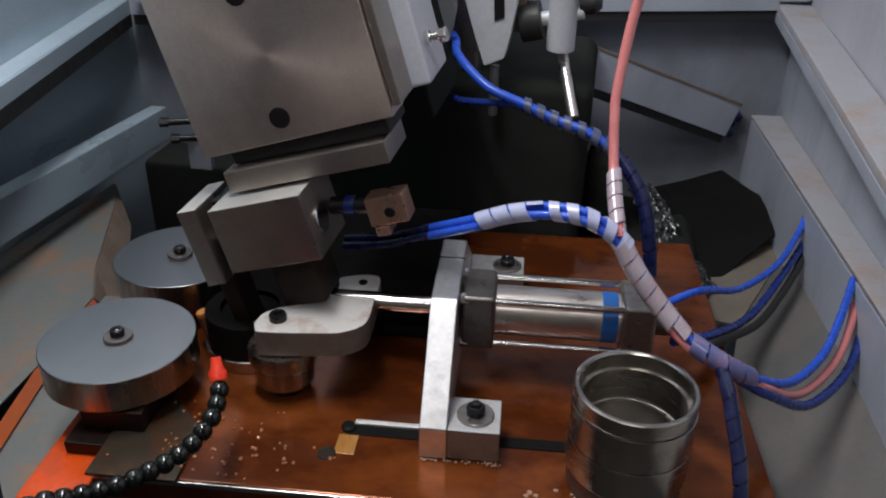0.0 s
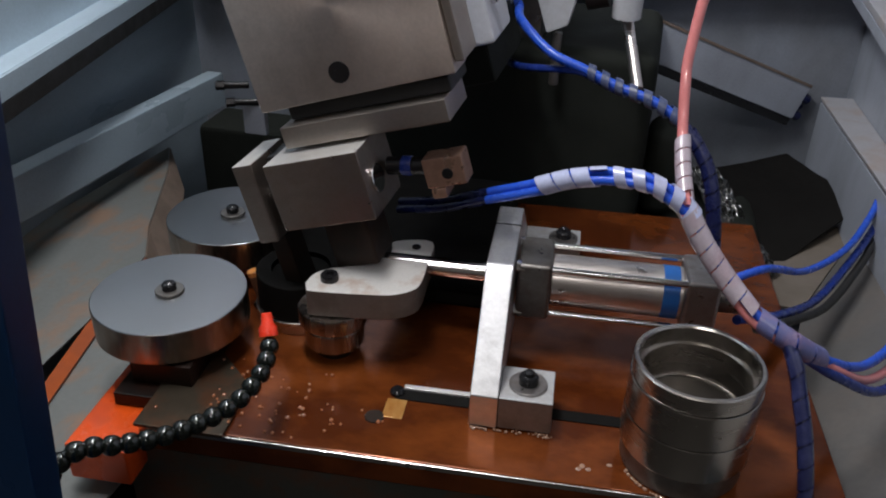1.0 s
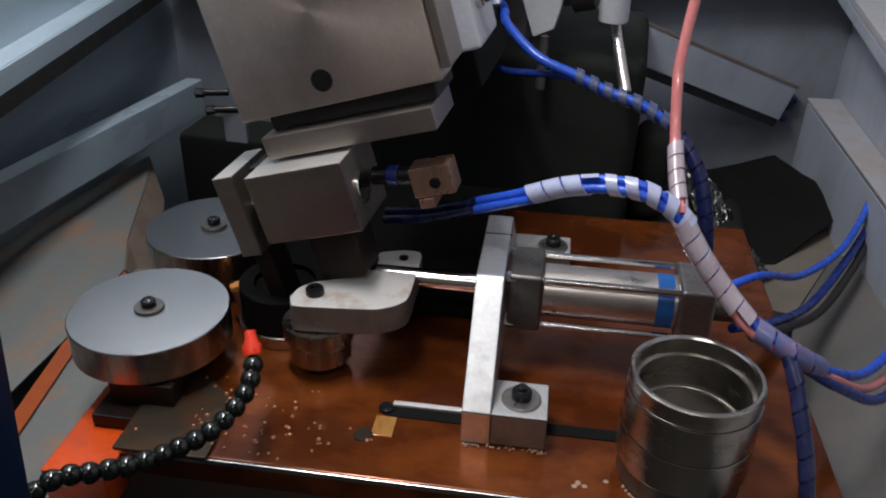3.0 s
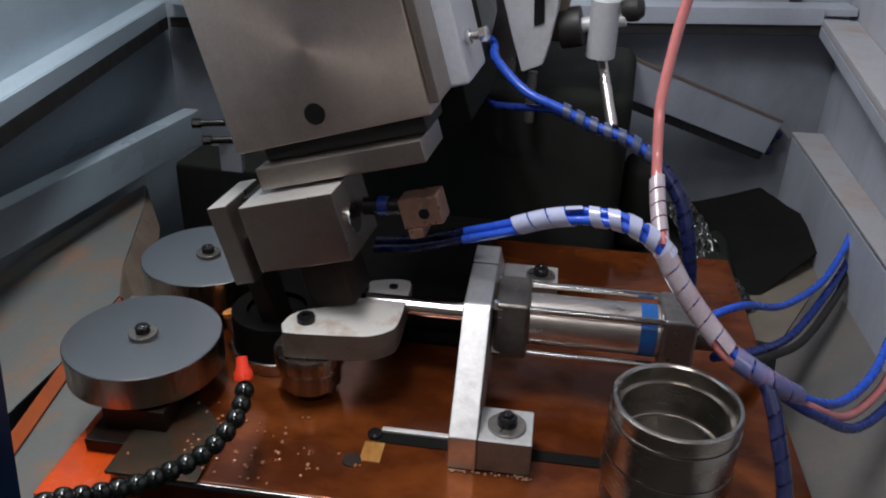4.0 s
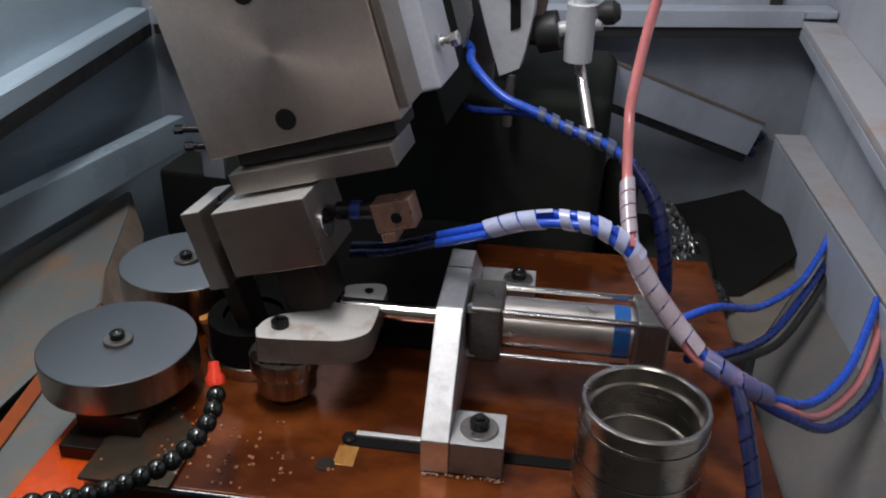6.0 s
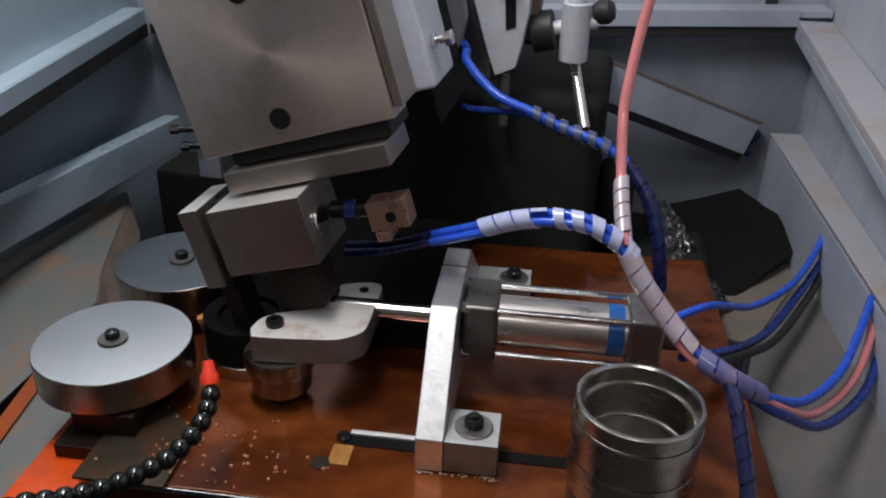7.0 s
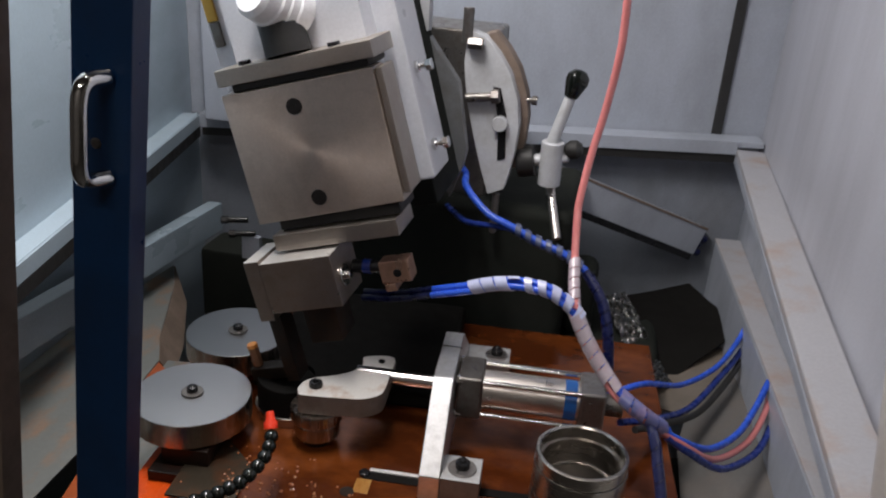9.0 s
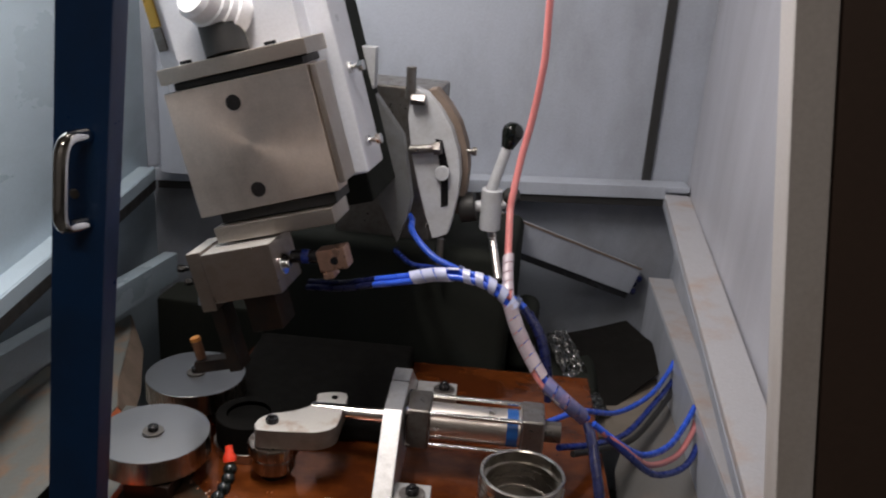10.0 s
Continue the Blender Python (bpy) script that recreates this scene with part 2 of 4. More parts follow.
def part(name, bm, material, parent=None, label="", m=None, smooth=True):
    """One bmesh as one mesh object, in its parent's space."""
    me = bpy.data.meshes.new(name)
    bm.normal_update()
    for f in bm.faces:
        f.smooth = smooth
    if smooth:
        for e in bm.edges:
            if len(e.link_faces) == 2 and e.calc_face_angle() > 0.6:
                e.smooth = False
    bm.to_mesh(me)
    bm.free()
    me.materials.append(material)
    ob = new(name, me)
    if parent is not None:
        ob.parent = parent
    if m is not None:
        ob.matrix_basis = m
    if smooth:
        even = ob.modifiers.new("weighted_normals", "WEIGHTED_NORMAL")
        even.keep_sharp = True
    return tagged(ob, label)


def lit_top(ob, material):
    """Gives upward faces a lighter steel: light from above put into the colour."""
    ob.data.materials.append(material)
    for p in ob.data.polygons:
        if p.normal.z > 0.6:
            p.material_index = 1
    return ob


def solid(name, bm, material, m, label, category, group="", kind="", smooth=True):
    ob = part(name, bm, material, None, "", m, smooth)
    return tagged(ob, label, category, group, kind)


def box(x0, x1, y0, y1, z0, z1, bevel=0.0015, seg=2):
    bm = bmesh.new()
    bmesh.ops.create_cube(bm, size=1)
    bmesh.ops.scale(bm, vec=(x1 - x0, y1 - y0, z1 - z0), verts=bm.verts)
    bmesh.ops.translate(bm, vec=((x0 + x1) / 2, (y0 + y1) / 2, (z0 + z1) / 2), verts=bm.verts)
    if bevel:
        bmesh.ops.bevel(bm, geom=bm.edges[:], offset=bevel, segments=seg, affect="EDGES", profile=0.5)
    return bm


def prism(points, z0, z1, bevel=0.0012, m=None):
    """An outline in x, y drawn out from z0 to z1."""
    bm = bmesh.new()
    low = [bm.verts.new((x, y, z0)) for x, y in points]
    top = [bm.verts.new((x, y, z1)) for x, y in points]
    n = len(points)
    bm.faces.new(low[::-1])
    bm.faces.new(top)
    for i in range(n):
        bm.faces.new((low[i], low[(i + 1) % n], top[(i + 1) % n], top[i]))
    bmesh.ops.recalc_face_normals(bm, faces=bm.faces)
    if bevel:
        sharp = [e for e in bm.edges if e.calc_face_angle(0) > 0.6]
        bmesh.ops.bevel(bm, geom=sharp, offset=bevel, segments=2, affect="EDGES", profile=0.5)
    if m is not None:
        bmesh.ops.transform(bm, matrix=m, verts=bm.verts)
    return bm


def lathe(profile, seg=64, m=None, cap=True):
    """A profile of (radius, height) turned round z; radius 0 closes it."""
    bm = bmesh.new()
    rings = []
    for r, z in profile:
        if r < 1e-6:
            rings.append([bm.verts.new((0, 0, z))])
        else:
            rings.append([bm.verts.new((r * math.cos(2 * math.pi * i / seg), r * math.sin(2 * math.pi * i / seg), z)) for i in range(seg)])
    for a, b in zip(rings, rings[1:]):
        for i in range(seg):
            j = (i + 1) % seg
            if len(a) == 1 and len(b) == 1:
                continue
            if len(a) == 1:
                bm.faces.new((a[0], b[j], b[i]))
            elif len(b) == 1:
                bm.faces.new((a[i], a[j], b[0]))
            else:
                bm.faces.new((a[i], a[j], b[j], b[i]))
    bmesh.ops.recalc_face_normals(bm, faces=bm.faces)
    if m is not None:
        bmesh.ops.transform(bm, matrix=m, verts=bm.verts)
    return bm


def rod(p0, p1, r, seg=24, bevel=0.0008, r1=None):
    """A round bar from p0 to p1."""
    p0, p1 = Vector(p0), Vector(p1)
    h = (p1 - p0).length
    r1 = r if r1 is None else r1
    b = min(bevel, r * 0.4, h * 0.3)
    bm = lathe([(0, 0), (r - b, 0), (r, b), (r1, h - b), (r1 - b, h), (0, h)], seg)
    turn = (p1 - p0).to_track_quat("Z", "Y").to_matrix().to_4x4()
    bmesh.ops.transform(bm, matrix=Matrix.Translation(p0) @ turn, verts=bm.verts)
    return bm


def smooth_line(points, steps=10):
    pts = [Vector(p) for p in points]
    pts = [pts[0] * 2 - pts[1]] + pts + [pts[-1] * 2 - pts[-2]]
    out = []
    for i in range(1, len(pts) - 2):
        a, b, c, d = pts[i - 1 : i + 3]
        for k in range(steps):
            t = k / steps
            out.append(0.5 * (2 * b + (c - a) * t + (2 * a - 5 * b + 4 * c - d) * t * t + (3 * b - a - 3 * c + d) * t**3))
    out.append(pts[-2])
    return out


def tube(points, r, seg=14, steps=10, radius=None):
    """A round tube along a smooth line; radius(s) may vary it, s from 0 to 1."""
    line = smooth_line(points, steps) if steps > 1 else [Vector(p) for p in points]
    bm = bmesh.new()
    rings, side = [], None
    for i, p in enumerate(line):
        ahead = (line[min(i + 1, len(line) - 1)] - line[max(i - 1, 0)]).normalized()
        side = (side - ahead * side.dot(ahead)).normalized() if side else ahead.orthogonal().normalized()
        up = ahead.cross(side)
        rr = radius(i / (len(line) - 1)) if radius else r
        rings.append([bm.verts.new(p + rr * (math.cos(2 * math.pi * k / seg) * side + math.sin(2 * math.pi * k / seg) * up)) for k in range(seg)])
    for a, b in zip(rings, rings[1:]):
        for k in range(seg):
            bm.faces.new((a[k], a[(k + 1) % seg], b[(k + 1) % seg], b[k]))
    bm.faces.new(rings[0][::-1])
    bm.faces.new(rings[-1])
    bmesh.ops.recalc_face_normals(bm, faces=bm.faces)
    return bm


def spiral(points, r, width, pitch, thick=0.0012, steps=14):
    """A flat band wound round a smooth line."""
    line = smooth_line(points, steps)
    length = [0.0]
    for a, b in zip(line, line[1:]):
        length.append(length[-1] + (b - a).length)
    total = length[-1]
    frames, side = [], None
    for i, p in enumerate(line):
        ahead = (line[min(i + 1, len(line) - 1)] - line[max(i - 1, 0)]).normalized()
        side = (side - ahead * side.dot(ahead)).normalized() if side else ahead.orthogonal().normalized()
        frames.append((p, ahead, side, ahead.cross(side)))

    def at(s):
        s = min(max(s, 0), total)
        i = max(0, min(len(length) - 2, int(np.searchsorted(length, s)) - 1))
        f = (s - length[i]) / max(length[i + 1] - length[i], 1e-9)
        p, a, sd, up = frames[i]
        return p.lerp(frames[i + 1][0], f), a, sd, up

    bm = bmesh.new()
    n = int((total - width) / pitch * 16)
    prev = None
    for k in range(n + 1):
        s, ang = k * pitch / 16, k * 2 * math.pi / 16
        row = []
        for ds, rr in ((0, r), (0, r + thick), (width, r + thick), (width, r)):
            p, a, sd, up = at(s + ds)
            row.append(bm.verts.new(p + rr * (math.cos(ang) * sd + math.sin(ang) * up)))
        if prev:
            for j in range(4):
                bm.faces.new((prev[j], prev[(j + 1) % 4], row[(j + 1) % 4], row[j]))
        else:
            bm.faces.new(row)
        prev = row
    bm.faces.new(prev[::-1])
    bmesh.ops.recalc_face_normals(bm, faces=bm.faces)
    return bm


def join(*bms):
    out = bmesh.new()
    for bm in bms:
        me = bpy.data.meshes.new("tmp")
        bm.to_mesh(me)
        bm.free()
        out.from_mesh(me)
        bpy.data.meshes.remove(me)
    return out


def hexagon(r, z0, z1, m=None):
    return prism([(r * math.cos(math.pi / 3 * k), r * math.sin(math.pi / 3 * k)) for k in range(6)], z0, z1, 0.0008, m)


BASE = pose(0, 0, 0, 0, 0, 5)

# ---- the room and the cabinet ----


def room():
    # Unseen shell: closes off the world light and sets what bare metal reflects.
    for name, b, m in (
        ("floor", (-3, 3, -3, 3, -1.0, -0.9), CONCRETE), ("ceiling", (-3, 3, -3, 3, 2.2, 2.3), WALLPAINT),
        ("wall_west", (-3.1, -3, -3, 3, -0.9, 2.2), WALLPAINT), ("wall_east", (3, 3.1, -3, 3, -0.9, 2.2), WALLPAINT),
        ("wall_north", (-3, 3, 3, 3.1, -0.9, 2.2), WALLPAINT), ("wall_south", (-3, 3, -3.1, -3, -0.9, 2.2), WALLPAINT)):
        solid(name, box(*b, bevel=0), m, None, "plain grey shell set unseen round the cabinet", "wall", kind="structure", smooth=False)


def strip(a, b, depth, z0, z1, bevel=0.002, rise=0.0):
    """A bar whose inner edge runs from a to b; depth is to the left of that way; rise: how much higher it ends."""
    a, b = Vector((*a, 0)), Vector((*b, 0))
    w = b - a
    turn = Matrix.Translation(a) @ Matrix.Rotation(math.atan2(w.y, w.x), 4, "Z")
    bm = box(0, w.length, 0, depth, z0, z1, bevel)
    bmesh.ops.recalc_face_normals(bm, faces=bm.faces)
    for v in bm.verts:
        v.co.z += rise * v.co.x / w.length
    bmesh.ops.transform(bm, matrix=turn, verts=bm.verts)
    return bm


def slab(corners, thick):
    """A flat sheet with four corners, drawn out backwards by its thickness."""
    bm = bmesh.new()
    vs = [bm.verts.new(p) for p in corners]
    face = bm.faces.new(vs)
    bm.normal_update()
    back = face.normal * -thick
    out = bmesh.ops.extrude_face_region(bm, geom=[face])
    bmesh.ops.translate(bm, vec=back, verts=[v for v in out["geom"] if isinstance(v, bmesh.types.BMVert)])
    bmesh.ops.recalc_face_normals(bm, faces=bm.faces)
    bmesh.ops.bevel(bm, geom=bm.edges[:], offset=0.0008, segments=2, affect="EDGES", profile=0.5)
    return bm


# inner corners of the ledge that runs round the cabinet
BR, BL, FL = (0.388, 0.863), (-0.658, 0.73), (-0.432, -0.32)


def cabinet():
    cab = empty("machine_cabinet", pose(0, 0, 0), "grey painted sheet steel machine cabinet with rust streaks", "machine cabinet")
    part("back_panel", strip((0.46, 0.935), (-0.72, 0.785), 0.004, 0.2, 1.25, 0), GREY, cab)
    part("back_ledge", strip((0.444, 0.870), (-0.658, 0.73), -0.055, 0.241, 0.253, 0.002, -0.041), GREY, cab)
    part("back_ledge_lip", strip((0.394, 0.8625), (-0.656, 0.7285), 0.003, 0.2265, 0.2525, 0.001, -0.041), GREY, cab)
    # Black strips stand for the shaded gap under the ledge lips.
    part("back_gap_strip", strip((0.394, 0.865), (-0.652, 0.731), -0.006, 0.209, 0.226, 0.001, -0.041), RUBBER, cab, "black strip standing for the shaded gap under the ledge")
    part("left_gap_strip", strip((-0.654, 0.728), (-0.428, -0.322), -0.008, 0.166, 0.1865, 0.001), RUBBER, cab, "black strip standing for the shaded gap under the ledge")
    part("back_lower_wall", strip((0.46, 0.925), (-0.72, 0.775), -0.004, -0.52, 0.20, 0), SHADEGREY, cab)
    part("back_panel_seam", strip((0.366, 0.918), (0.347, 0.9155), 0.006, 0.235, 1.25, 0.001), RUBBER, cab)
    part("right_panel", box(0.446, 0.450, -0.27, 0.93, 0.15, 1.25, 0), WALLSTREAK, cab)
    part("right_ledge", strip((0.388, -0.27), (0.394, 0.868), -0.052, 0.184, 0.196, 0.002, 0.040), RUSTY, cab)
    part("right_ledge_lip", strip((0.388, -0.27), (0.394, 0.868), -0.003, 0.168, 0.1835, 0.001, 0.040), GREY, cab)
    part("right_step", slab([(0.4227, -0.27, 0.113), (0.390, 0.874, 0.044), (0.4395, 0.874, 0.046), (0.4395, -0.27, 0.115)], 0.004), RUSTY, cab)
    part("right_lower_wall", slab([(0.4240, -0.27, 0.108), (0.3915, 0.874, 0.039), (0.3915, 0.874, -0.10), (0.4240, -0.27, -0.10)], 0.003), GREY, cab)
    part("right_inner_wall", box(0.44, 0.445, -0.27, 0.93, -0.52, 0.1835, 0.001), GREY, cab)
    part("left_panel", strip((-0.70, 0.78), (-0.462, -0.33), -0.004, 0.18, 1.25, 0), LEFTPAINT, cab)
    part("corner_cover", box(-0.62, -0.50, 0.685, 0.74, 0.215, 1.2, 0.004), GREY, cab)
    part("left_ledge", strip(BL, FL, -0.045, 0.200, 0.212), LEFTPAINT, cab)
    part("left_ledge_lip", strip((-0.657, 0.728), (-0.431, -0.322), 0.003, 0.187, 0.2115, 0.001), LEFTPAINT, cab)
    part("left_lower_wall", strip((-0.687, 0.80), (-0.622, -0.33), -0.004, -0.52, 0.1995, 0), LEFTPAINT, cab)
    part("left_beam", strip((-0.606, 0.715), (-0.600, -0.33), -0.03, -0.026, 0.034, 0.003, 0.056), LEFTPAINT, cab)
    # Darker brown here stands for the left post's shadow.
    part("left_front_post", box(-0.12, 0.0, -0.012, 0.012, -0.8, 0.8, 0.003), RUSTDARK, cab, m=pose(-0.250, -0.3, 0.35, 0, 7.2, 0))
    part("right_front_post", box(-0.027, 0.0, -0.012, 0.03, -0.8, 0.75, 0.003), LITPOST, cab, m=pose(0.3675, -0.262, 0.467, 0, -9, 0))
    part("right_front_panel", box(0.0005, 0.6, -0.012, 0.004, -0.8, 0.75, 0.003), BROWN, cab, m=pose(0.3675, -0.262, 0.467, 0, -9, 0))
    return cab


def door():
    d = empty("sliding_door", pose(-0.189, -0.277, 0.375, 0, 6.2, 0), "navy blue painted door stile with a chrome pull handle", "door")
    part("stile", box(-0.021, 0.024, 0.0, 0.022, -0.75, 0.7, 0.002), NAVY, d)
    grip = [(0.007, -0.001, 0.144), (0.003, -0.016, 0.143), (0.002, -0.023, 0.134), (0.002, -0.024, 0.109), (0.002, -0.023, 0.084), (0.003, -0.016, 0.075), (0.008, -0.001, 0.074)]
    part("pull_handle", tube(grip, 0.0058, 16, 8), CHROME, d, "bent chrome pull handle")
    part("screw", rod((-0.002, -0.001, 0.096), (-0.002, 0.002, 0.096), 0.004), DARKCAP, d)
    return d


def sheet(points, thick=0.002):
    """A thin folded sheet over a fan of corners."""
    bm = bmesh.new()
    vs = [bm.verts.new(p) for p in points]
    bm.faces.new(vs)
    bmesh.ops.triangulate(bm, faces=bm.faces[:])
    bmesh.ops.recalc_face_normals(bm, faces=bm.faces)
    if sum(f.normal.z for f in bm.faces) < 0:
        bmesh.ops.reverse_faces(bm, faces=bm.faces)
    bmesh.ops.solidify(bm, geom=bm.faces[:], thickness=thick)
    return bm


def sump():
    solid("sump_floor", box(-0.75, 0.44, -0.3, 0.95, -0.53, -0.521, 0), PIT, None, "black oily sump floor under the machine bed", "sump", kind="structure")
    solid("left_chute", sheet([(-0.45, -0.30, -0.06), (-0.62, -0.30, -0.05), (-0.66, 0.30, -0.05), (-0.648, 0.585, -0.06), (-0.60, 0.50, -0.06), (-0.525, 0.323, -0.06), (-0.487, 0.255, -0.06), (-0.467, 0.107, -0.06)]), CHUTE, None,
          "scuffed grey sheet steel chute with rust scratches", "chute", kind="structure", smooth=False)
    solid("left_chute_lip", sheet([(-0.6455, 0.585, -0.061), (-0.598, 0.50, -0.061), (-0.523, 0.323, -0.061), (-0.485, 0.255, -0.061), (-0.475, 0.275, -0.10), (-0.51, 0.37, -0.10), (-0.575, 0.50, -0.09)]), RUSTDARK, None,
          "rust-brown turned-down edge of the chute", "chute", kind="structure", smooth=False)
    solid("left_gutter", sheet([(-0.468, 0.107, -0.0625), (-0.447, 0.0115, -0.0625), (-0.399, -0.20, -0.0625), (-0.383, -0.20, -0.0625), (-0.429, 0.0115, -0.0625), (-0.450, 0.107, -0.0625), (-0.468, 0.24, -0.0625), (-0.487, 0.255, -0.0625)]), GUTTER, None,
          "rusty orange oil-stained gutter strip", "gutter", kind="structure", smooth=False)
    solid("left_tray", sheet([(-0.462, 0.107, -0.067), (-0.395, -0.20, -0.067), (-0.30, -0.30, -0.067), (-0.285, 0.30, -0.067), (-0.48, 0.27, -0.067)]), CHUTE, None, "pale grey drip tray beside the bed", "tray", kind="structure", smooth=False)
    solid("right_chute", sheet([(0.318, -0.25, -0.07), (0.316, 0.30, -0.07), (0.332, 0.378, -0.066), (0.428, 0.590, -0.045), (0.439, 0.46, 0.0), (0.439, 0.2, 0.02), (0.439, -0.25, 0.02)]), CHUTER, None,
          "pale grey sheet steel chute rising to the cabinet wall", "chute", kind="structure", smooth=False)
    solid("right_chute_end", sheet([(0.331, 0.380, -0.0675), (0.275, 0.405, -0.075), (0.285, 0.46, -0.075), (0.318, 0.525, -0.07), (0.355, 0.570, -0.06), (0.395, 0.592, -0.05), (0.427, 0.592, -0.047)]), CHUTEEND, None,
          "brownish rounded end of the chute", "chute", kind="structure", smooth=False)
    col = empty("machine_column", pose(0, 0, 0), "black oily machine column behind the tool head, widened for a shadow", "machine column")
    # Drawn wider than the column to stand for shadow on the channel's end.
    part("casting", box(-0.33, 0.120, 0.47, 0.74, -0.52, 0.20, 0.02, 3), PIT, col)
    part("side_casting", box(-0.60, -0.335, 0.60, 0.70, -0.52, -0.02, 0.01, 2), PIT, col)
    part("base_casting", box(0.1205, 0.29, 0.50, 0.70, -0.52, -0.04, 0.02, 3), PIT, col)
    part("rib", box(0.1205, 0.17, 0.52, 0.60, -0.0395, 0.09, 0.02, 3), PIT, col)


room()
cabinet()
door()
sump()

# ---- machine bed ----


def bed():
    bed_ = empty("machine_bed", BASE, "brown oil-covered steel bed plate with slots and drops", "machine bed")
    part("top_plate", box(-0.279, 0.305, -0.061, 0.435, -0.028, 0.0, 0.002), OILPLATE, bed_)
    part("lower_plate", box(-0.335, -0.2795, -0.085, 0.36, -0.05, -0.012, 0.002), ORANGE, bed_, "bright orange oil-stained steel strip")
    # Black slab added where the head's shadow darkens the bed.
    part("shade_slab", box(-0.262, 0.005, 0.168, 0.442, 0.0005, 0.028, 0.008, 3), SLOT, bed_, "black slab standing for the head's shadow on the bed")
    part("body", box(-0.30, 0.30, -0.055, 0.43, -0.45, -0.0285, 0.002), PLATESIDE, bed_)
    part("corner_plate", prism([(-0.2795, -0.066), (-0.20, -0.066), (-0.20, 0.0), (-0.25, 0.05), (-0.2795, 0.05)], 0.0005, 0.004, 0.0006), GRAYPLATE, bed_)
    # Strip added to stand for the highlight along the front bevel.
    part("front_edge", box(-0.277, 0.304, -0.0632, -0.0612, -0.006, -0.0005, 0.0008), STEEL, bed_, "steel strip for the highlight on the front bevel")
    # Raised bar; its black stands for the slot's shaded depth.
    part("slot", box(-0.069, 0.16, 0.0125, 0.026, -0.004, 0.0012, 0.0005), SLOT, bed_, "dark machined slot")
    # Thin patch painted for the amber reflection by the slot's end.
    part("amber_sheen_patch", box(-0.076, -0.058, -0.013, 0.012, -0.001, 0.0008, 0.0003), AMBERSHEEN, bed_, "amber patch painted as a reflection on the bed")
    part("slot_edge", box(-0.064, 0.0, 0.0262, 0.0315, -0.002, 0.003, 0.0006), RAILSTEEL, bed_, "bare bright slot rail")
    part("slot_stop", lathe([(0, 0.0045), (0.005, 0.004), (0.0068, 0.002), (0.0068, -0.001), (0, -0.001)], 24, pose(-0.069, 0.021, 0.0012)), BLACK, bed_)
    part("screw_hole", lathe([(0, 0.0012), (0.008, 0.0012), (0.0085, 0.0005), (0.0085, -0.002), (0, -0.002)], 24, pose(-0.082, -0.014, 0)), DARKSTONE, bed_)


bed()


def roller_base():
    b = empty("spindle_housing", BASE, "dark oily stepped steel spindle housing under the front roller", "spindle housing")
    part("lower_step", box(-0.318, -0.245, -0.030, 0.10, -0.0115, 0.002, 0.002), SPIN, b)
    part("upper_step", box(-0.308, -0.25, -0.012, 0.10, 0.0025, 0.0255, 0.002), SPIN, b)


roller_base()


def bolt(parent, x, y, z, r, washer, material=BLACK, tall=1.35, ring=FOOT):
    washer_bm = (lathe([(r * 0.5, 0), (washer, 0), (washer, 0.0022), (washer - 0.0006, 0.0028), (r * 0.5, 0.0028)], 32, pose(x, y, z)))
    bm = lathe([(0, 0), (r, 0), (r, r * 0.75), (r * 0.85, r * 0.95), (r * 0.6, r), (r * 0.5, r * tall), (r * 0.3, r * (tall + 0.15)), (0, r * (tall + 0.15))], 24, pose(x, y, z + 0.0028))
    part("washer", washer_bm, ring, part("bolt", bm, material, parent), "bare steel washer")


def roller(x, y, name):
    thing = empty(name, pose(x, y, 0), "polished steel roller disc with a centre bolt", "roller", "drive rollers")
    part("disc", lathe([(0, 0.06), (0.0704, 0.06), (0.071, 0.0594), (0.071, 0.0285), (0.0705, 0.028), (0, 0.028)], 96), DISC, thing, m=pose(0, 0, 0))
    part("rim", lathe([(0.0711, 0.0593), (0.0713, 0.0591), (0.0713, 0.0288), (0.0711, 0.0286)], 96), RIM, thing)
    part("spindle", lathe([(0, 0.03), (0.034, 0.0275), (0.034, 0.0265), (0, 0.0265)], 48), DARKCAP, thing)
    bolt(thing, 0, 0, 0.0602, 0.0068, 0.0135, BLACK, 1.01, DARKCAP)
    return thing


disc_front = roller(-0.298, 0.027, "roller_disc")
disc_back = roller(-0.3154, 0.1885, "roller_disc")


def work_drum():
    d = empty("workpiece_drum", pose(-0.205, 0.118, 0), "dark oily workpiece ring between the rollers, blackened for the head's shade", "workpiece")
    part("flange", lathe([(0, 0), (0.047, 0), (0.048, 0.001), (0.048, 0.013), (0.047, 0.014), (0, 0.014)], 64), STEEL, d)
    # Ring and core are blackened to carry the head's shadow as well.
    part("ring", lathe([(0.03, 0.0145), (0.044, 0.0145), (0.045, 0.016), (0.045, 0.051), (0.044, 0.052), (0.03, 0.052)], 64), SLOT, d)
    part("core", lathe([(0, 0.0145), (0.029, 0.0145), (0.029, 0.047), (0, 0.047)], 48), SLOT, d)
    return d


drum = work_drum()


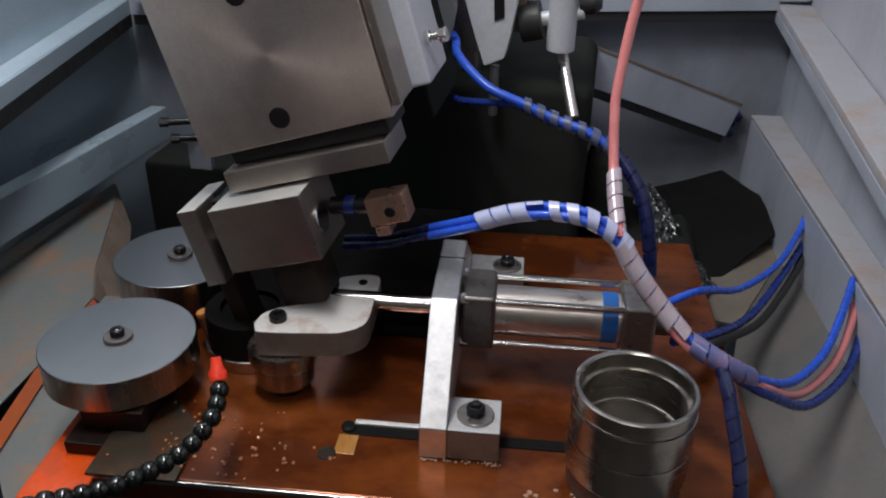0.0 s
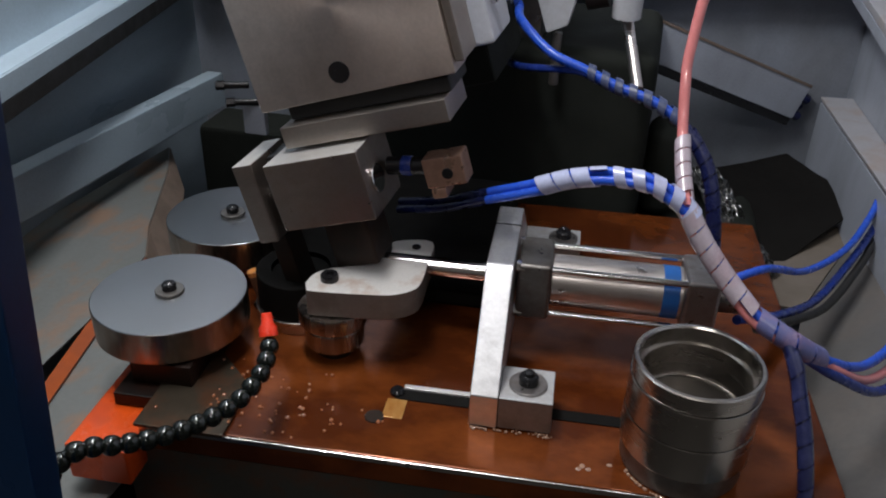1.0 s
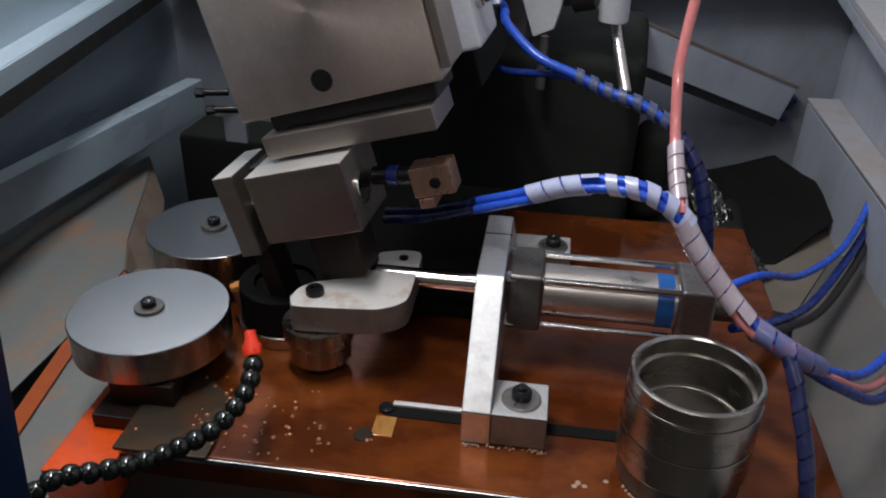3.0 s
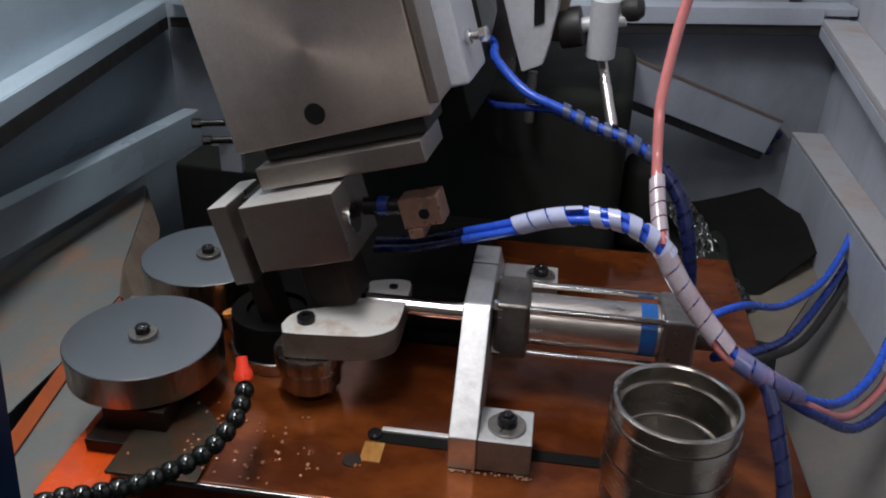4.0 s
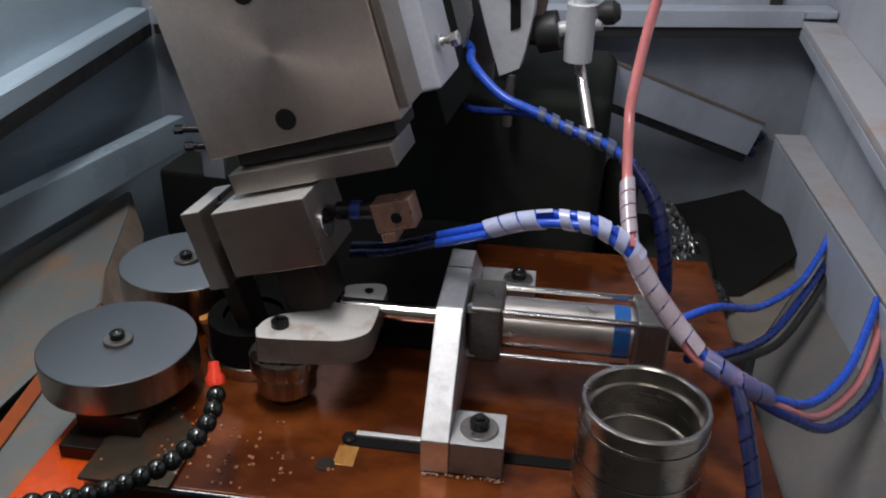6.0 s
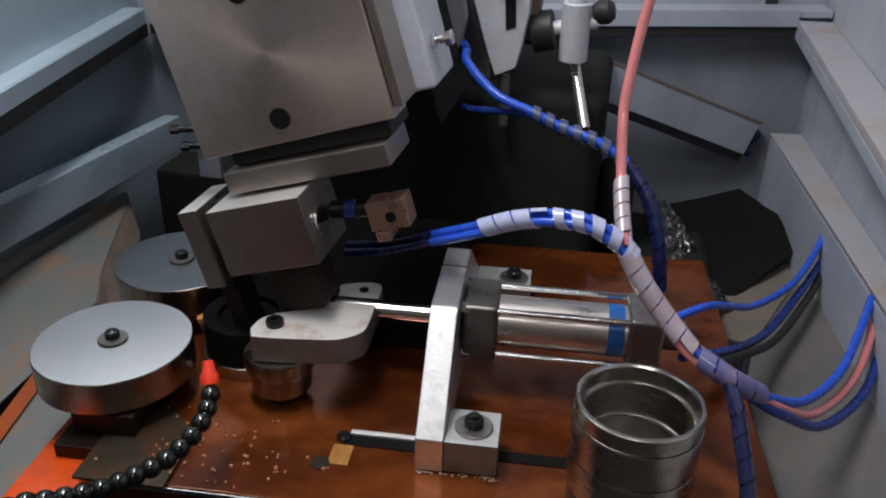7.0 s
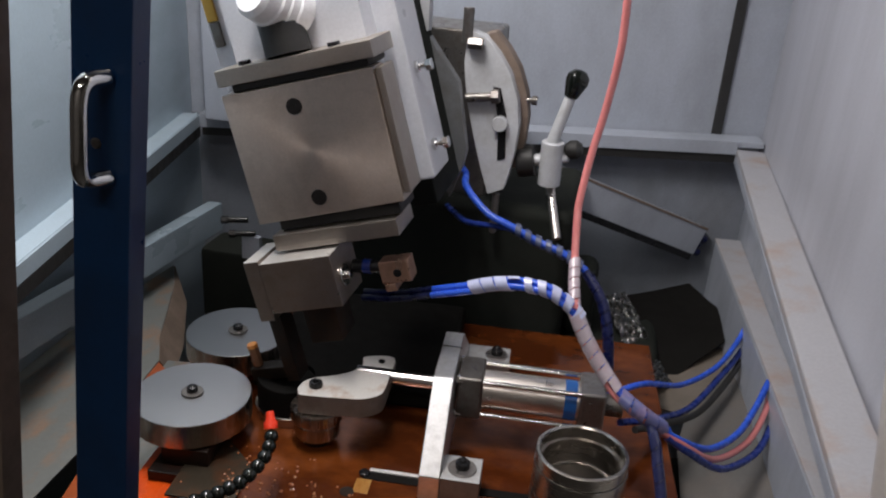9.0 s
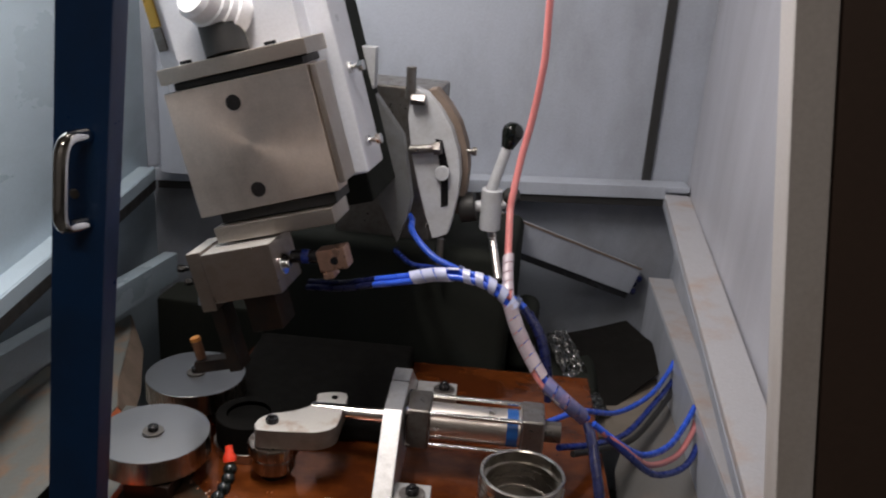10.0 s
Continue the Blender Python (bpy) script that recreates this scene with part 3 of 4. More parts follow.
def support_arm():
    a = empty("support_arm", pose(0, 0, 0), "J-shaped steel support arm with rust stains, on a pivot roller", "support arm")
    outline = [(-0.170, 0.050), (-0.1655, 0.041), (-0.157, 0.037), (-0.098, 0.048), (-0.083, 0.054), (-0.072, 0.064), (-0.0675, 0.078), (-0.071, 0.115), (-0.078, 0.158),
               (-0.1145, 0.148), (-0.112, 0.130), (-0.117, 0.112), (-0.128, 0.099), (-0.143, 0.088), (-0.158, 0.079), (-0.168, 0.066)]
    lit_top(part("arm_plate", prism([(p.x, p.y) for p in smooth_line([(x, y, 0) for x, y in outline + outline[:1]], 4)[:-1]], 0.053, 0.080, 0.0012), SHADESTEEL, a), ARMSTEEL)
    part("roller", lathe([(0, 0.012), (0.027, 0.012), (0.0285, 0.013), (0.0285, 0.030), (0.0275, 0.0315), (0.025, 0.034), (0.0325, 0.036), (0.0332, 0.038), (0.0332, 0.050), (0.0320, 0.052), (0, 0.052)], 64, pose(-0.149, 0.063, 0)), RIM, a)
    part("roller_pin", lathe([(0, 0.0), (0.018, 0.0), (0.018, 0.0115), (0, 0.0115)], 32, pose(-0.149, 0.063, 0)), SPIN, a)
    part("pivot_screw", lathe([(0, 0), (0.0085, 0), (0.0085, 0.005), (0.0075, 0.0065), (0.004, 0.0065), (0.0035, 0.003), (0, 0.003)], 24, pose(-0.150, 0.060, 0.0802)), BLACK, a)
    part("end_screw", lathe([(0, 0), (0.0045, 0), (0.0045, 0.0015), (0.003, 0.002), (0, 0.001)], 20, pose(-0.090, 0.141, 0.0802)), BLACK, a)
    return a


support_arm()


def cylinder_unit():
    c = empty("air_cylinder", BASE, "polished tie-rod air cylinder with blue bands, bolted to the bed", "air cylinder")
    yc, zc = 0.128, 0.073
    q = [(-1, 1), (1, 1), (-1, -1), (1, -1)]
    part("piston_rod", rod((-0.105, yc, zc), (0.0, yc, zc), 0.0095), CHROME, c)
    part("front_cap", box(0.0262, 0.058, yc - 0.029, yc + 0.029, zc - 0.029, zc + 0.029, 0.004, 3), DARKCAP, c)
    barrel = part("barrel", rod((0.058, yc, zc), (0.178, yc, zc), 0.0245, 48), BARREL, c)
    part("blue_band", lathe([(0.0247, 0), (0.0249, 0.0004), (0.0249, 0.0146), (0.0247, 0.015)], 48, Matrix.Translation((0.1595, yc, zc)) @ pose(0, 0, 0, 0, 90, 0)), BAND, barrel, "bright blue band")
    part("end_cap", box(0.178, 0.209, yc - 0.028, yc + 0.028, zc - 0.028, zc + 0.028, 0.004, 3), ENDCAP, c)
    part("end_boss", rod((0.2092, yc, zc), (0.232, yc, zc), 0.014), DARKCAP, c)
    for a, b in q:
        tie = part("tie_rod", rod((0.045, yc + a * 0.0235, zc + b * 0.0235), (0.182, yc + a * 0.0235, zc + b * 0.0235), 0.0032, 12), CHROME, c)
        part("tie_nut", rod((0.0245, yc + a * 0.0235, zc + b * 0.0235), (0.034, yc + a * 0.0235, zc + b * 0.0235), 0.006, 6), CHROME, tie)
    return c


cylinder_unit()


def bracket():
    b = empty("cylinder_bracket", BASE, "sawn aluminium bracket plate on two bolted feet", "bracket")
    outline = [(-0.010, 0.0015), (-0.010, 0.034), (-0.006, 0.038), (0.070, 0.113), (0.076, 0.116), (0.185, 0.116), (0.192, 0.113), (0.30, 0.038), (0.304, 0.034), (0.304, 0.0015)]
    turn = Matrix(((0, 0, 1, 0), (1, 0, 0, 0), (0, 1, 0, 0), (0, 0, 0, 1)))
    part("plate", prism(outline, 0.0, 0.024, 0.0012, turn), ALU, b)
    part("seam", box(-0.0006, 0.0246, 0.148, 0.1495, 0.113, 0.1166, 0.0002), BLACK, b)
    lit_top(part("foot", box(0.0242, 0.070, -0.009, 0.037, 0.0015, 0.034, 0.0015), SHADESTEEL, b), FOOT)
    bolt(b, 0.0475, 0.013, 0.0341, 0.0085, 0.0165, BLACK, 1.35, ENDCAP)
    lit_top(part("foot", box(0.0242, 0.086, 0.258, 0.304, 0.0015, 0.036, 0.0015), SHADESTEEL, b), FOOT)
    bolt(b, 0.0665, 0.279, 0.0361, 0.0085, 0.0165, BLACK, 1.35, ENDCAP)
    return b


bracket()


def bearing_ring():
    r = empty("bearing_ring", pose(0.1775, 0.001, 0.001), "two stacked turned steel bearing rings on the bed", "bearing ring")
    part("upper_ring", lathe([(0.0450, 0.0985), (0.0462, 0.1000), (0.0487, 0.1000), (0.0498, 0.099), (0.0498, 0.086), (0.0493, 0.085), (0.0445, 0.085), (0.0440, 0.069), (0.0450, 0.0985)], 96), STEEL, r)
    part("middle_ring", lathe([(0.0425, 0.0845), (0.0502, 0.0845), (0.0508, 0.0835), (0.0508, 0.053), (0.0502, 0.052), (0.0425, 0.052), (0.0415, 0.058), (0.0430, 0.063), (0.0425, 0.0845)], 96), STEEL, r)
    part("lower_ring", lathe([(0.0405, 0.0515), (0.0506, 0.0515), (0.0512, 0.0505), (0.0512, 0.0215), (0.0502, 0.020), (0.0405, 0.020), (0.0405, 0.0515)], 96), STEEL, r)
    part("pedestal", lathe([(0, 0.006), (0.040, 0.006), (0.0405, 0.0195), (0.048, 0.0195), (0.0485, 0.001), (0.048, 0), (0, 0)], 72), DARKCAP, r)
    return r


bearing_ring()

# ---- tool head, on a tilted slide ----
LU = -0.108
HEAD0 = pose(-0.164, 0.10, 0.3165, 0, -16.5, 0)


def tool_head():
    h = empty("tool_head", HEAD0, "tilted tool head with ground steel plate and white housing", "tool head")
    part("face_plate", prism([(-0.086, -0.077), (0.101, -0.074), (0.101, 0.080), (-0.085, 0.080)], -0.038, 0.0, 0.0015, pose(0, 0, 0, 90)), FACE, h)
    part("side_gib", box(0.1015, 0.110, 0.004, 0.05, -0.066, 0.078, 0.002), BRUSHED, h)
    for w in (-0.054, 0.054):
        part("plate_hole", lathe([(0, -0.0006), (0.0085, -0.0006), (0.0095, -0.0002), (0.0095, 0.001), (0, 0.001)], 32, pose(0, 0, w, 90)), BLACK, h)
    part("upper_bellows", box(-0.072, 0.096, 0.006, 0.070, 0.0802, 0.0895, 0.002), RUBBER, h)
    part("upper_slab", box(-0.082, 0.108, -0.006, 0.070, 0.090, 0.109, 0.0015), BRUSHED, h)
    part("lower_bellows", box(-0.066, 0.090, 0.012, 0.07, -0.0915, -0.0775, 0.002), RUBBER, h)
    part("lower_slab", box(-0.072, 0.087, -0.004, 0.06, -0.1125, -0.092, 0.0015), BRUSHED, h)
    part("saddle", box(-0.075, 0.09, 0.0385, 0.0785, -0.066, 0.35, 0.002), WHITE, h)
    part("housing", box(-0.066, 0.1187, 0.079, 0.16, -0.0735, 0.50, 0.004), WHITE, h)
    part("side_housing", box(-0.120, -0.0665, 0.079, 0.16, 0.075, 0.50, 0.004), WHITE, h)
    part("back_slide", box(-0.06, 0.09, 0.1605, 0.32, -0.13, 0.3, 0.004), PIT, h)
    part("lock_tag", box(LU - 0.007, LU + 0.007, 0.073, 0.0785, 0.160, 0.198, 0.002), GOLD, h, "yellow metal lock tag")
    part("lock_shackle", box(LU - 0.006, LU + 0.007, 0.0735, 0.0785, 0.130, 0.1595, 0.002), DARKCAP, h)
    lit_top(part("block", box(-0.087, 0.006, -0.030, 0.045, -0.182, -0.1165, 0.002), BLOCK, h), LITSTEEL)
    # Black filler added to darken the gap beside the block.
    part("gap_shade_fill", box(-0.098, -0.0875, 0.0, 0.038, -0.188, -0.118, 0.001), RUBBER, h)
    part("rod_bushing", rod((0.0055, -0.004, -0.152), (0.0085, -0.004, -0.152), 0.0135), CHROME, h)
    part("stone_holder", box(-0.058, -0.014, -0.012, 0.035, -0.235, -0.1825, 0.003), DARKSTONE, h)
    fit_tube = part("fitting_tube", rod((0.010, 0.018, -0.150), (0.047, 0.018, -0.156), 0.0085), BLACK, h)
    part("fitting_band", rod((0.024, 0.018, -0.1522), (0.034, 0.018, -0.1540), 0.0092), NAVYBLUE, fit_tube, "blue collar")
    fit_block = part("fitting_block", join(box(0.047, 0.085, 0.005, 0.030, -0.174, -0.146, 0.002), box(0.050, 0.064, 0.004, 0.028, -0.184, -0.1745, 0.0015)), BRASS, h)
    part("fitting_hole", rod((0.069, 0.0042, -0.1615), (0.069, 0.0055, -0.1615), 0.0052), BLACK, fit_block)
    part("screw_neck", rod((0.004, 0.015, 0.1092), (0.002, 0.020, 0.150), 0.026, 32), RUBBER, h)
    cap = lathe([(0, 0.070), (0.022, 0.070), (0.027, 0.064), (0.028, 0.048), (0.030, 0.046), (0.030, 0.037), (0.032, 0.035), (0.032, 0.025), (0.034, 0.023), (0.034, 0.006), (0.030, 0.0), (0, 0.0)], 48, pose(0.012, 0.045, 0.150, 62, 0, -18))
    part("handwheel_cap", cap, RAWWHITE, h)
    for u in (-0.050, 0.060):
        part("slab_screw", lathe([(0, 0.004), (0.007, 0.004), (0.0075, 0.0), (0, 0)], 20, pose(u, 0.012, 0.1092)), BLACK, h)
    for w in (0.060, -0.035):
        part("side_bolt", join(rod((0.119, 0.10, w), (0.140, 0.10, w), 0.004, 16), rod((0.119, 0.10, w), (0.124, 0.10, w), 0.008, 6), rod((0.132, 0.10, w), (0.140, 0.10, w), 0.0075, 6)), CHROME, h)
    return h


head = tool_head()


def clamp_plate():
    c = empty("clamp_plate", HEAD0, "steel clamp plate on a through rod beside the block", "clamp")
    lit_top(part("plate", box(-0.119, -0.0985, -0.028, 0.04, -0.192, -0.113, 0.002), BLOCK, c), LITSTEEL)
    part("through_rod", rod((-0.0985, -0.004, -0.152), (0.004, -0.004, -0.152), 0.0055), CHROME, c)
    part("stick_arm", join(box(-0.118, -0.100, -0.012, 0.02, -0.285, -0.1925, 0.002), box(-0.172, -0.118, -0.002, 0.02, -0.285, -0.268, 0.002)), DARKSTONE, c)
    stick = part("stone_stick", rod((-0.164, 0.009, -0.268), (-0.164, 0.009, -0.242), 0.0068, 8), STICK, c, "brown oiled stone stick")
    part("stick_tip", rod((-0.164, 0.009, -0.242), (-0.164, 0.009, -0.236), 0.0072, 8), AMBER, stick, "amber tip")
    return c


clamp = clamp_plate()


# ---- the swivel quadrant, its lever and the channel behind ----


def quadrant():
    q = empty("swivel_quadrant", pose(0, 0, 0), "light grey cast swivel quadrant with an arc slot", "swivel quadrant")
    flat = Matrix(((1, 0, 0, 0), (0, 0, -1, 0), (0, 1, 0, 0), (0, 0, 0, 1)))

    def upright(points, y0, y1, bevel=0.002):
        return prism(points, -y1, -y0, bevel, flat)

    arc = [(-0.066, 0.470), (-0.040, 0.462), (-0.018, 0.440), (0.002, 0.412), (0.016, 0.376), (0.0217, 0.340), (0.020, 0.30), (0.014, 0.262), (0.0078, 0.2355), (-0.0165, 0.2243), (-0.030, 0.262), (-0.045, 0.310), (-0.060, 0.366), (-0.068, 0.42)]
    part("arc_plate", upright(arc, 0.44, 0.465), QUADP, q)
    part("arc_rim", upright([(x + 0.010, z + 0.004) for x, z in arc[1:8]] + [(x - 0.004, z) for x, z in arc[7:0:-1]], 0.466, 0.50), RUSTDARK, q)
    part("arc_slot", upright([(-0.022, 0.392), (-0.010, 0.390), (0.002, 0.35), (0.006, 0.285), (-0.006, 0.280), (-0.010, 0.34)], 0.4385, 0.4402, 0.0005), BLACK, q)
    part("slot_nut", rod((-0.0061, 0.428, 0.3388), (-0.0061, 0.4385, 0.3388), 0.0115, 24), QUADP, q)
    part("slot_stud", join(rod((-0.060, 0.43, 0.372), (-0.022, 0.43, 0.378), 0.007, 12), rod((-0.022, 0.43, 0.378), (-0.010, 0.43, 0.380), 0.011, 6)), DARKCAP, q)
    part("top_stud", join(rod((-0.062, 0.43, 0.452), (-0.040, 0.43, 0.452), 0.009, 6), rod((-0.066, 0.44, 0.45), (-0.066, 0.44, 0.50), 0.008, 12)), DARKCAP, q)
    part("rim_stud", join(rod((0.020, 0.47, 0.37), (0.034, 0.47, 0.371), 0.004, 12), rod((0.034, 0.47, 0.371), (0.042, 0.47, 0.371), 0.007, 12)), DARKCAP, q)
    part("wedge_plate", upright([(-0.19, 0.40), (-0.157, 0.49), (-0.118, 0.4665), (-0.066, 0.40), (-0.047, 0.30), (-0.0512, 0.2751), (-0.068, 0.2247), (-0.11, 0.31)], 0.40, 0.42), WEDGEP, q)
    part("wedge_block", upright([(-0.150, 0.47), (-0.150, 0.53), (-0.112, 0.53), (-0.112, 0.468)], 0.39, 0.41), QUADP, q)
    part("back_mount", box(-0.20, -0.03, 0.5005, 0.62, 0.19, 0.46, 0.006), DARKCAP, q)
    part("foot_pin", rod((-0.004, 0.45, 0.16), (-0.004, 0.45, 0.2243), 0.006, 12), DARKCAP, q)


def lever():
    v = empty("clamp_lever", pose(0, 0, 0), "grey clamp lever with a black ball knob and a steel rod", "lever")
    part("hub", rod((0.073, 0.474, 0.243), (0.073, 0.470, 0.312), 0.0175, 32), QUADP, v)
    part("shaft", rod((0.02, 0.475, 0.272), (0.098, 0.475, 0.290), 0.009, 16), QUADP, v)
    part("shaft_collar", rod((0.022, 0.475, 0.272), (0.048, 0.475, 0.278), 0.024, 32), RUBBER, v)
    part("shaft_knob", lathe([(0, -0.014), (0.009, -0.0135), (0.0145, -0.005), (0.0145, 0.005), (0.009, 0.0125), (0, 0.014)], 32, pose(0.105, 0.475, 0.302, 0, 80, 0)), RUBBER, v)
    part("handle", rod((0.070, 0.47, 0.305), (0.091, 0.47, 0.385), 0.0095, 20, 0.0008, 0.008), QUADP, v)
    part("ball_knob", lathe([(0, -0.022), (0.010, -0.020), (0.014, -0.008), (0.0175, 0.004), (0.0165, 0.013), (0.010, 0.020), (0, 0.0225)], 32, pose(0.0955, 0.47, 0.402, 0, 15, 0)), LOCLINE, v)
    part("rod", rod((0.0715, 0.495, 0.246), (0.0985, 0.430, 0.171), 0.0068, 20), BARREL, v)


def channel():
    c = empty("cable_channel", pose(0, 0, 0), "slanting grey sheet metal cable channel with tube fittings", "cable channel")
    a, b = Vector((0.06, 0.705, 0.208)), Vector((0.374, 0.884, 0.061))
    ahead = (b - a).normalized()
    up = Vector((0.0, 0.0, 1.0))
    up = (up - ahead * up.dot(ahead)).normalized()
    back = ahead.cross(up) * -1
    m = Matrix((ahead, back, up)).transposed().to_4x4()
    m.translation = a
    part("cover", box(0, (b - a).length, 0, 0.03, -0.060, 0, 0.0015), GREY, c, m=m)
    # Black lip stands for the shadow under the channel's lower edge.
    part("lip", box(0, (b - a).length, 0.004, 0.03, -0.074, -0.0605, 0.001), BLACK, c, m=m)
    part("cover_edge", box(0, (b - a).length, -0.0015, 0.001, -0.003, 0.0015, 0.0004), RUSTDARK, c, m=m)
    for k, (y, z) in enumerate(((0.008, -0.02), (0.016, -0.034), (0.008, -0.05))):
        length = (b - a).length
        part("tube_fitting", rod(m @ Vector((length - 0.004, y, z)), m @ Vector((length + 0.014, y, z - 0.004)), 0.008, 16), NAVYTUBE, c)


def side_bracket():
    b = empty("sensor_bracket", pose(0, 0, 0), "grey sensor bracket with bolts beside the column", "bracket")
    part("plate", box(-0.46, -0.425, 0.50, 0.512, 0.02, 0.065, 0.002), GREY, b)
    for x, z in ((-0.488, 0.094), (-0.474, 0.070)):
        part("bolt", join(rod((x, 0.49, z), (x + 0.04, 0.505, z), 0.005, 12), rod((x - 0.004, 0.488, z), (x + 0.008, 0.493, z), 0.007, 6)), BLACK, b)


quadrant()
lever()
channel()
side_bracket()


def plastic_sheet():
    thing = empty("plastic_sheet", pose(0, 0, 0), "black sheet with a crumpled glossy plastic edge lying in the cabinet", "plastic sheet")

    def crumpled(corner, n, rough, fine):
        corner = [Vector(p) for p in corner]
        bm = bmesh.new()
        grid = []
        for i in range(n + 1):
            for j in range(n + 1):
                u, v = i / n, j / n
                p = corner[0] * (1 - u) * (1 - v) + corner[1] * u * (1 - v) + corner[2] * (1 - u) * v + corner[3] * u * v
                k = noise.noise(p * 9) * rough + noise.noise(p * 30 + Vector((3, 1, 7))) * rough * 0.3
                k += abs(noise.noise(p * 70)) * fine + abs(noise.noise(p * 160 + Vector((5, 2, 1)))) * fine * 0.5
                grid.append(bm.verts.new(p + Vector((0.1, -0.5, 0.85)) * k))
        for i in range(n):
            for j in range(n):
                a = i * (n + 1) + j
                bm.faces.new((grid[a], grid[a + n + 1], grid[a + n + 2], grid[a + 1]))
        bmesh.ops.recalc_face_normals(bm, faces=bm.faces)
        bmesh.ops.solidify(bm, geom=bm.faces[:], thickness=0.0012)
        return bm

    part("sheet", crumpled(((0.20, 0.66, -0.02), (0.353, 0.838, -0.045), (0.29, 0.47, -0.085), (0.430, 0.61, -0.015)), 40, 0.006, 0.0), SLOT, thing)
    part("crumpled_edge", crumpled(((0.185, 0.62, -0.005), (0.222, 0.66, -0.005), (0.272, 0.43, -0.075), (0.312, 0.465, -0.070)), 70, 0.014, 0.012), BAG, thing, "crumpled glossy black plastic film")


plastic_sheet()

# ---- hoses ----
bundle = [(-0.115, 0.165, 0.112), (-0.066, 0.15, 0.128), (-0.019, 0.13, 0.1527), (0.0256, 0.117, 0.1736), (0.0563, 0.113, 0.1879), (0.0886, 0.108, 0.1971), (0.1231, 0.10, 0.1983), (0.1534, 0.094, 0.1838)]
down = [(0.1534, 0.094, 0.1838), (0.1707, 0.085, 0.1584), (0.1925, 0.075, 0.1343), (0.2184, 0.06, 0.1117), (0.2491, 0.05, 0.0987), (0.2805, 0.06, 0.0789)]
pinkline = [(0.1534, 0.094, 0.1838), (0.1475, 0.125, 0.203), (0.1433, 0.158, 0.2244), (0.1395, 0.18, 0.262), (0.1391, 0.19, 0.2825), (0.1448, 0.21, 0.3345), (0.1536, 0.22, 0.3872), (0.161, 0.22, 0.46), (0.160, 0.22, 0.54), (0.164, 0.22, 0.70), (0.17, 0.22, 1.0)]


def shifted(points, dx, dy, dz):
    return [(x + dx, y + dy, z + dz) for x, y, z in points]


def upper_hose():
    h = empty("air_hose_bundle", pose(0, 0, 0), "blue air tubes in milky spiral wrap", "air hose", "air hoses")
    for offset in ((0, 0.004, 0.002), (0, -0.003, -0.003)):
        part("blue_tube", tube(shifted(bundle[2:], *offset), 0.0042), BLUE, h)
        # Near end of the same tube, its colour darkened for the block's shadow.
        part("shaded_tube", tube(shifted(bundle[:3], *offset), 0.0042), NAVYTUBE, h, "blue tube end coloured darker")
    part("spiral_wrap", spiral(bundle[3:6], 0.0078, 0.0150, 0.0165), WRAP, h, "milky white spiral wrap")
    part("spiral_wrap", spiral(bundle[5:] + [(0.162, 0.090, 0.172)], 0.0078, 0.0098, 0.0165), WRAP, h, "milky white spiral wrap")
    return h


def red_hose():
    h = empty("red_air_hose", pose(0, 0, 0), "pinkish red air hose hanging down to the wrapped bundle", "air hose", "air hoses")
    part("tube", tube(pinkline, 0.0047, 16), PINK, h)
    part("spiral_wrap", spiral(pinkline[:3], 0.0058, 0.013, 0.0145), PINKWRAP, h, "pinkish spiral wrap")
    return h


def lower_hose():
    h = empty("air_hose_bundle", pose(0, 0, 0), "wrapped blue and red air tubes lying over the bed edge", "air hose", "air hoses")
    part("blue_tube", tube(shifted(down, 0.0022, -0.0022, 0.0022), 0.0040), BLUE, h)
    part("blue_tube", tube(shifted(down, -0.0022, 0.0022, -0.0022), 0.0040), BLUE, h)
    part("red_tube", tube(shifted(down, -0.0018, -0.0022, -0.0026), 0.0040), PINK, h)
    part("spiral_wrap", spiral([(0.148, 0.098, 0.190)] + down[:4], 0.0080, 0.0152, 0.0165), PINKWRAP, h, "stained pinkish spiral wrap")
    part("spiral_wrap", spiral(down[3:], 0.0082, 0.0148, 0.0165), WRAPMID, h, "bluish spiral wrap")
    return h


hose_up, hose_low, hose_red = upper_hose(), lower_hose(), red_hose()


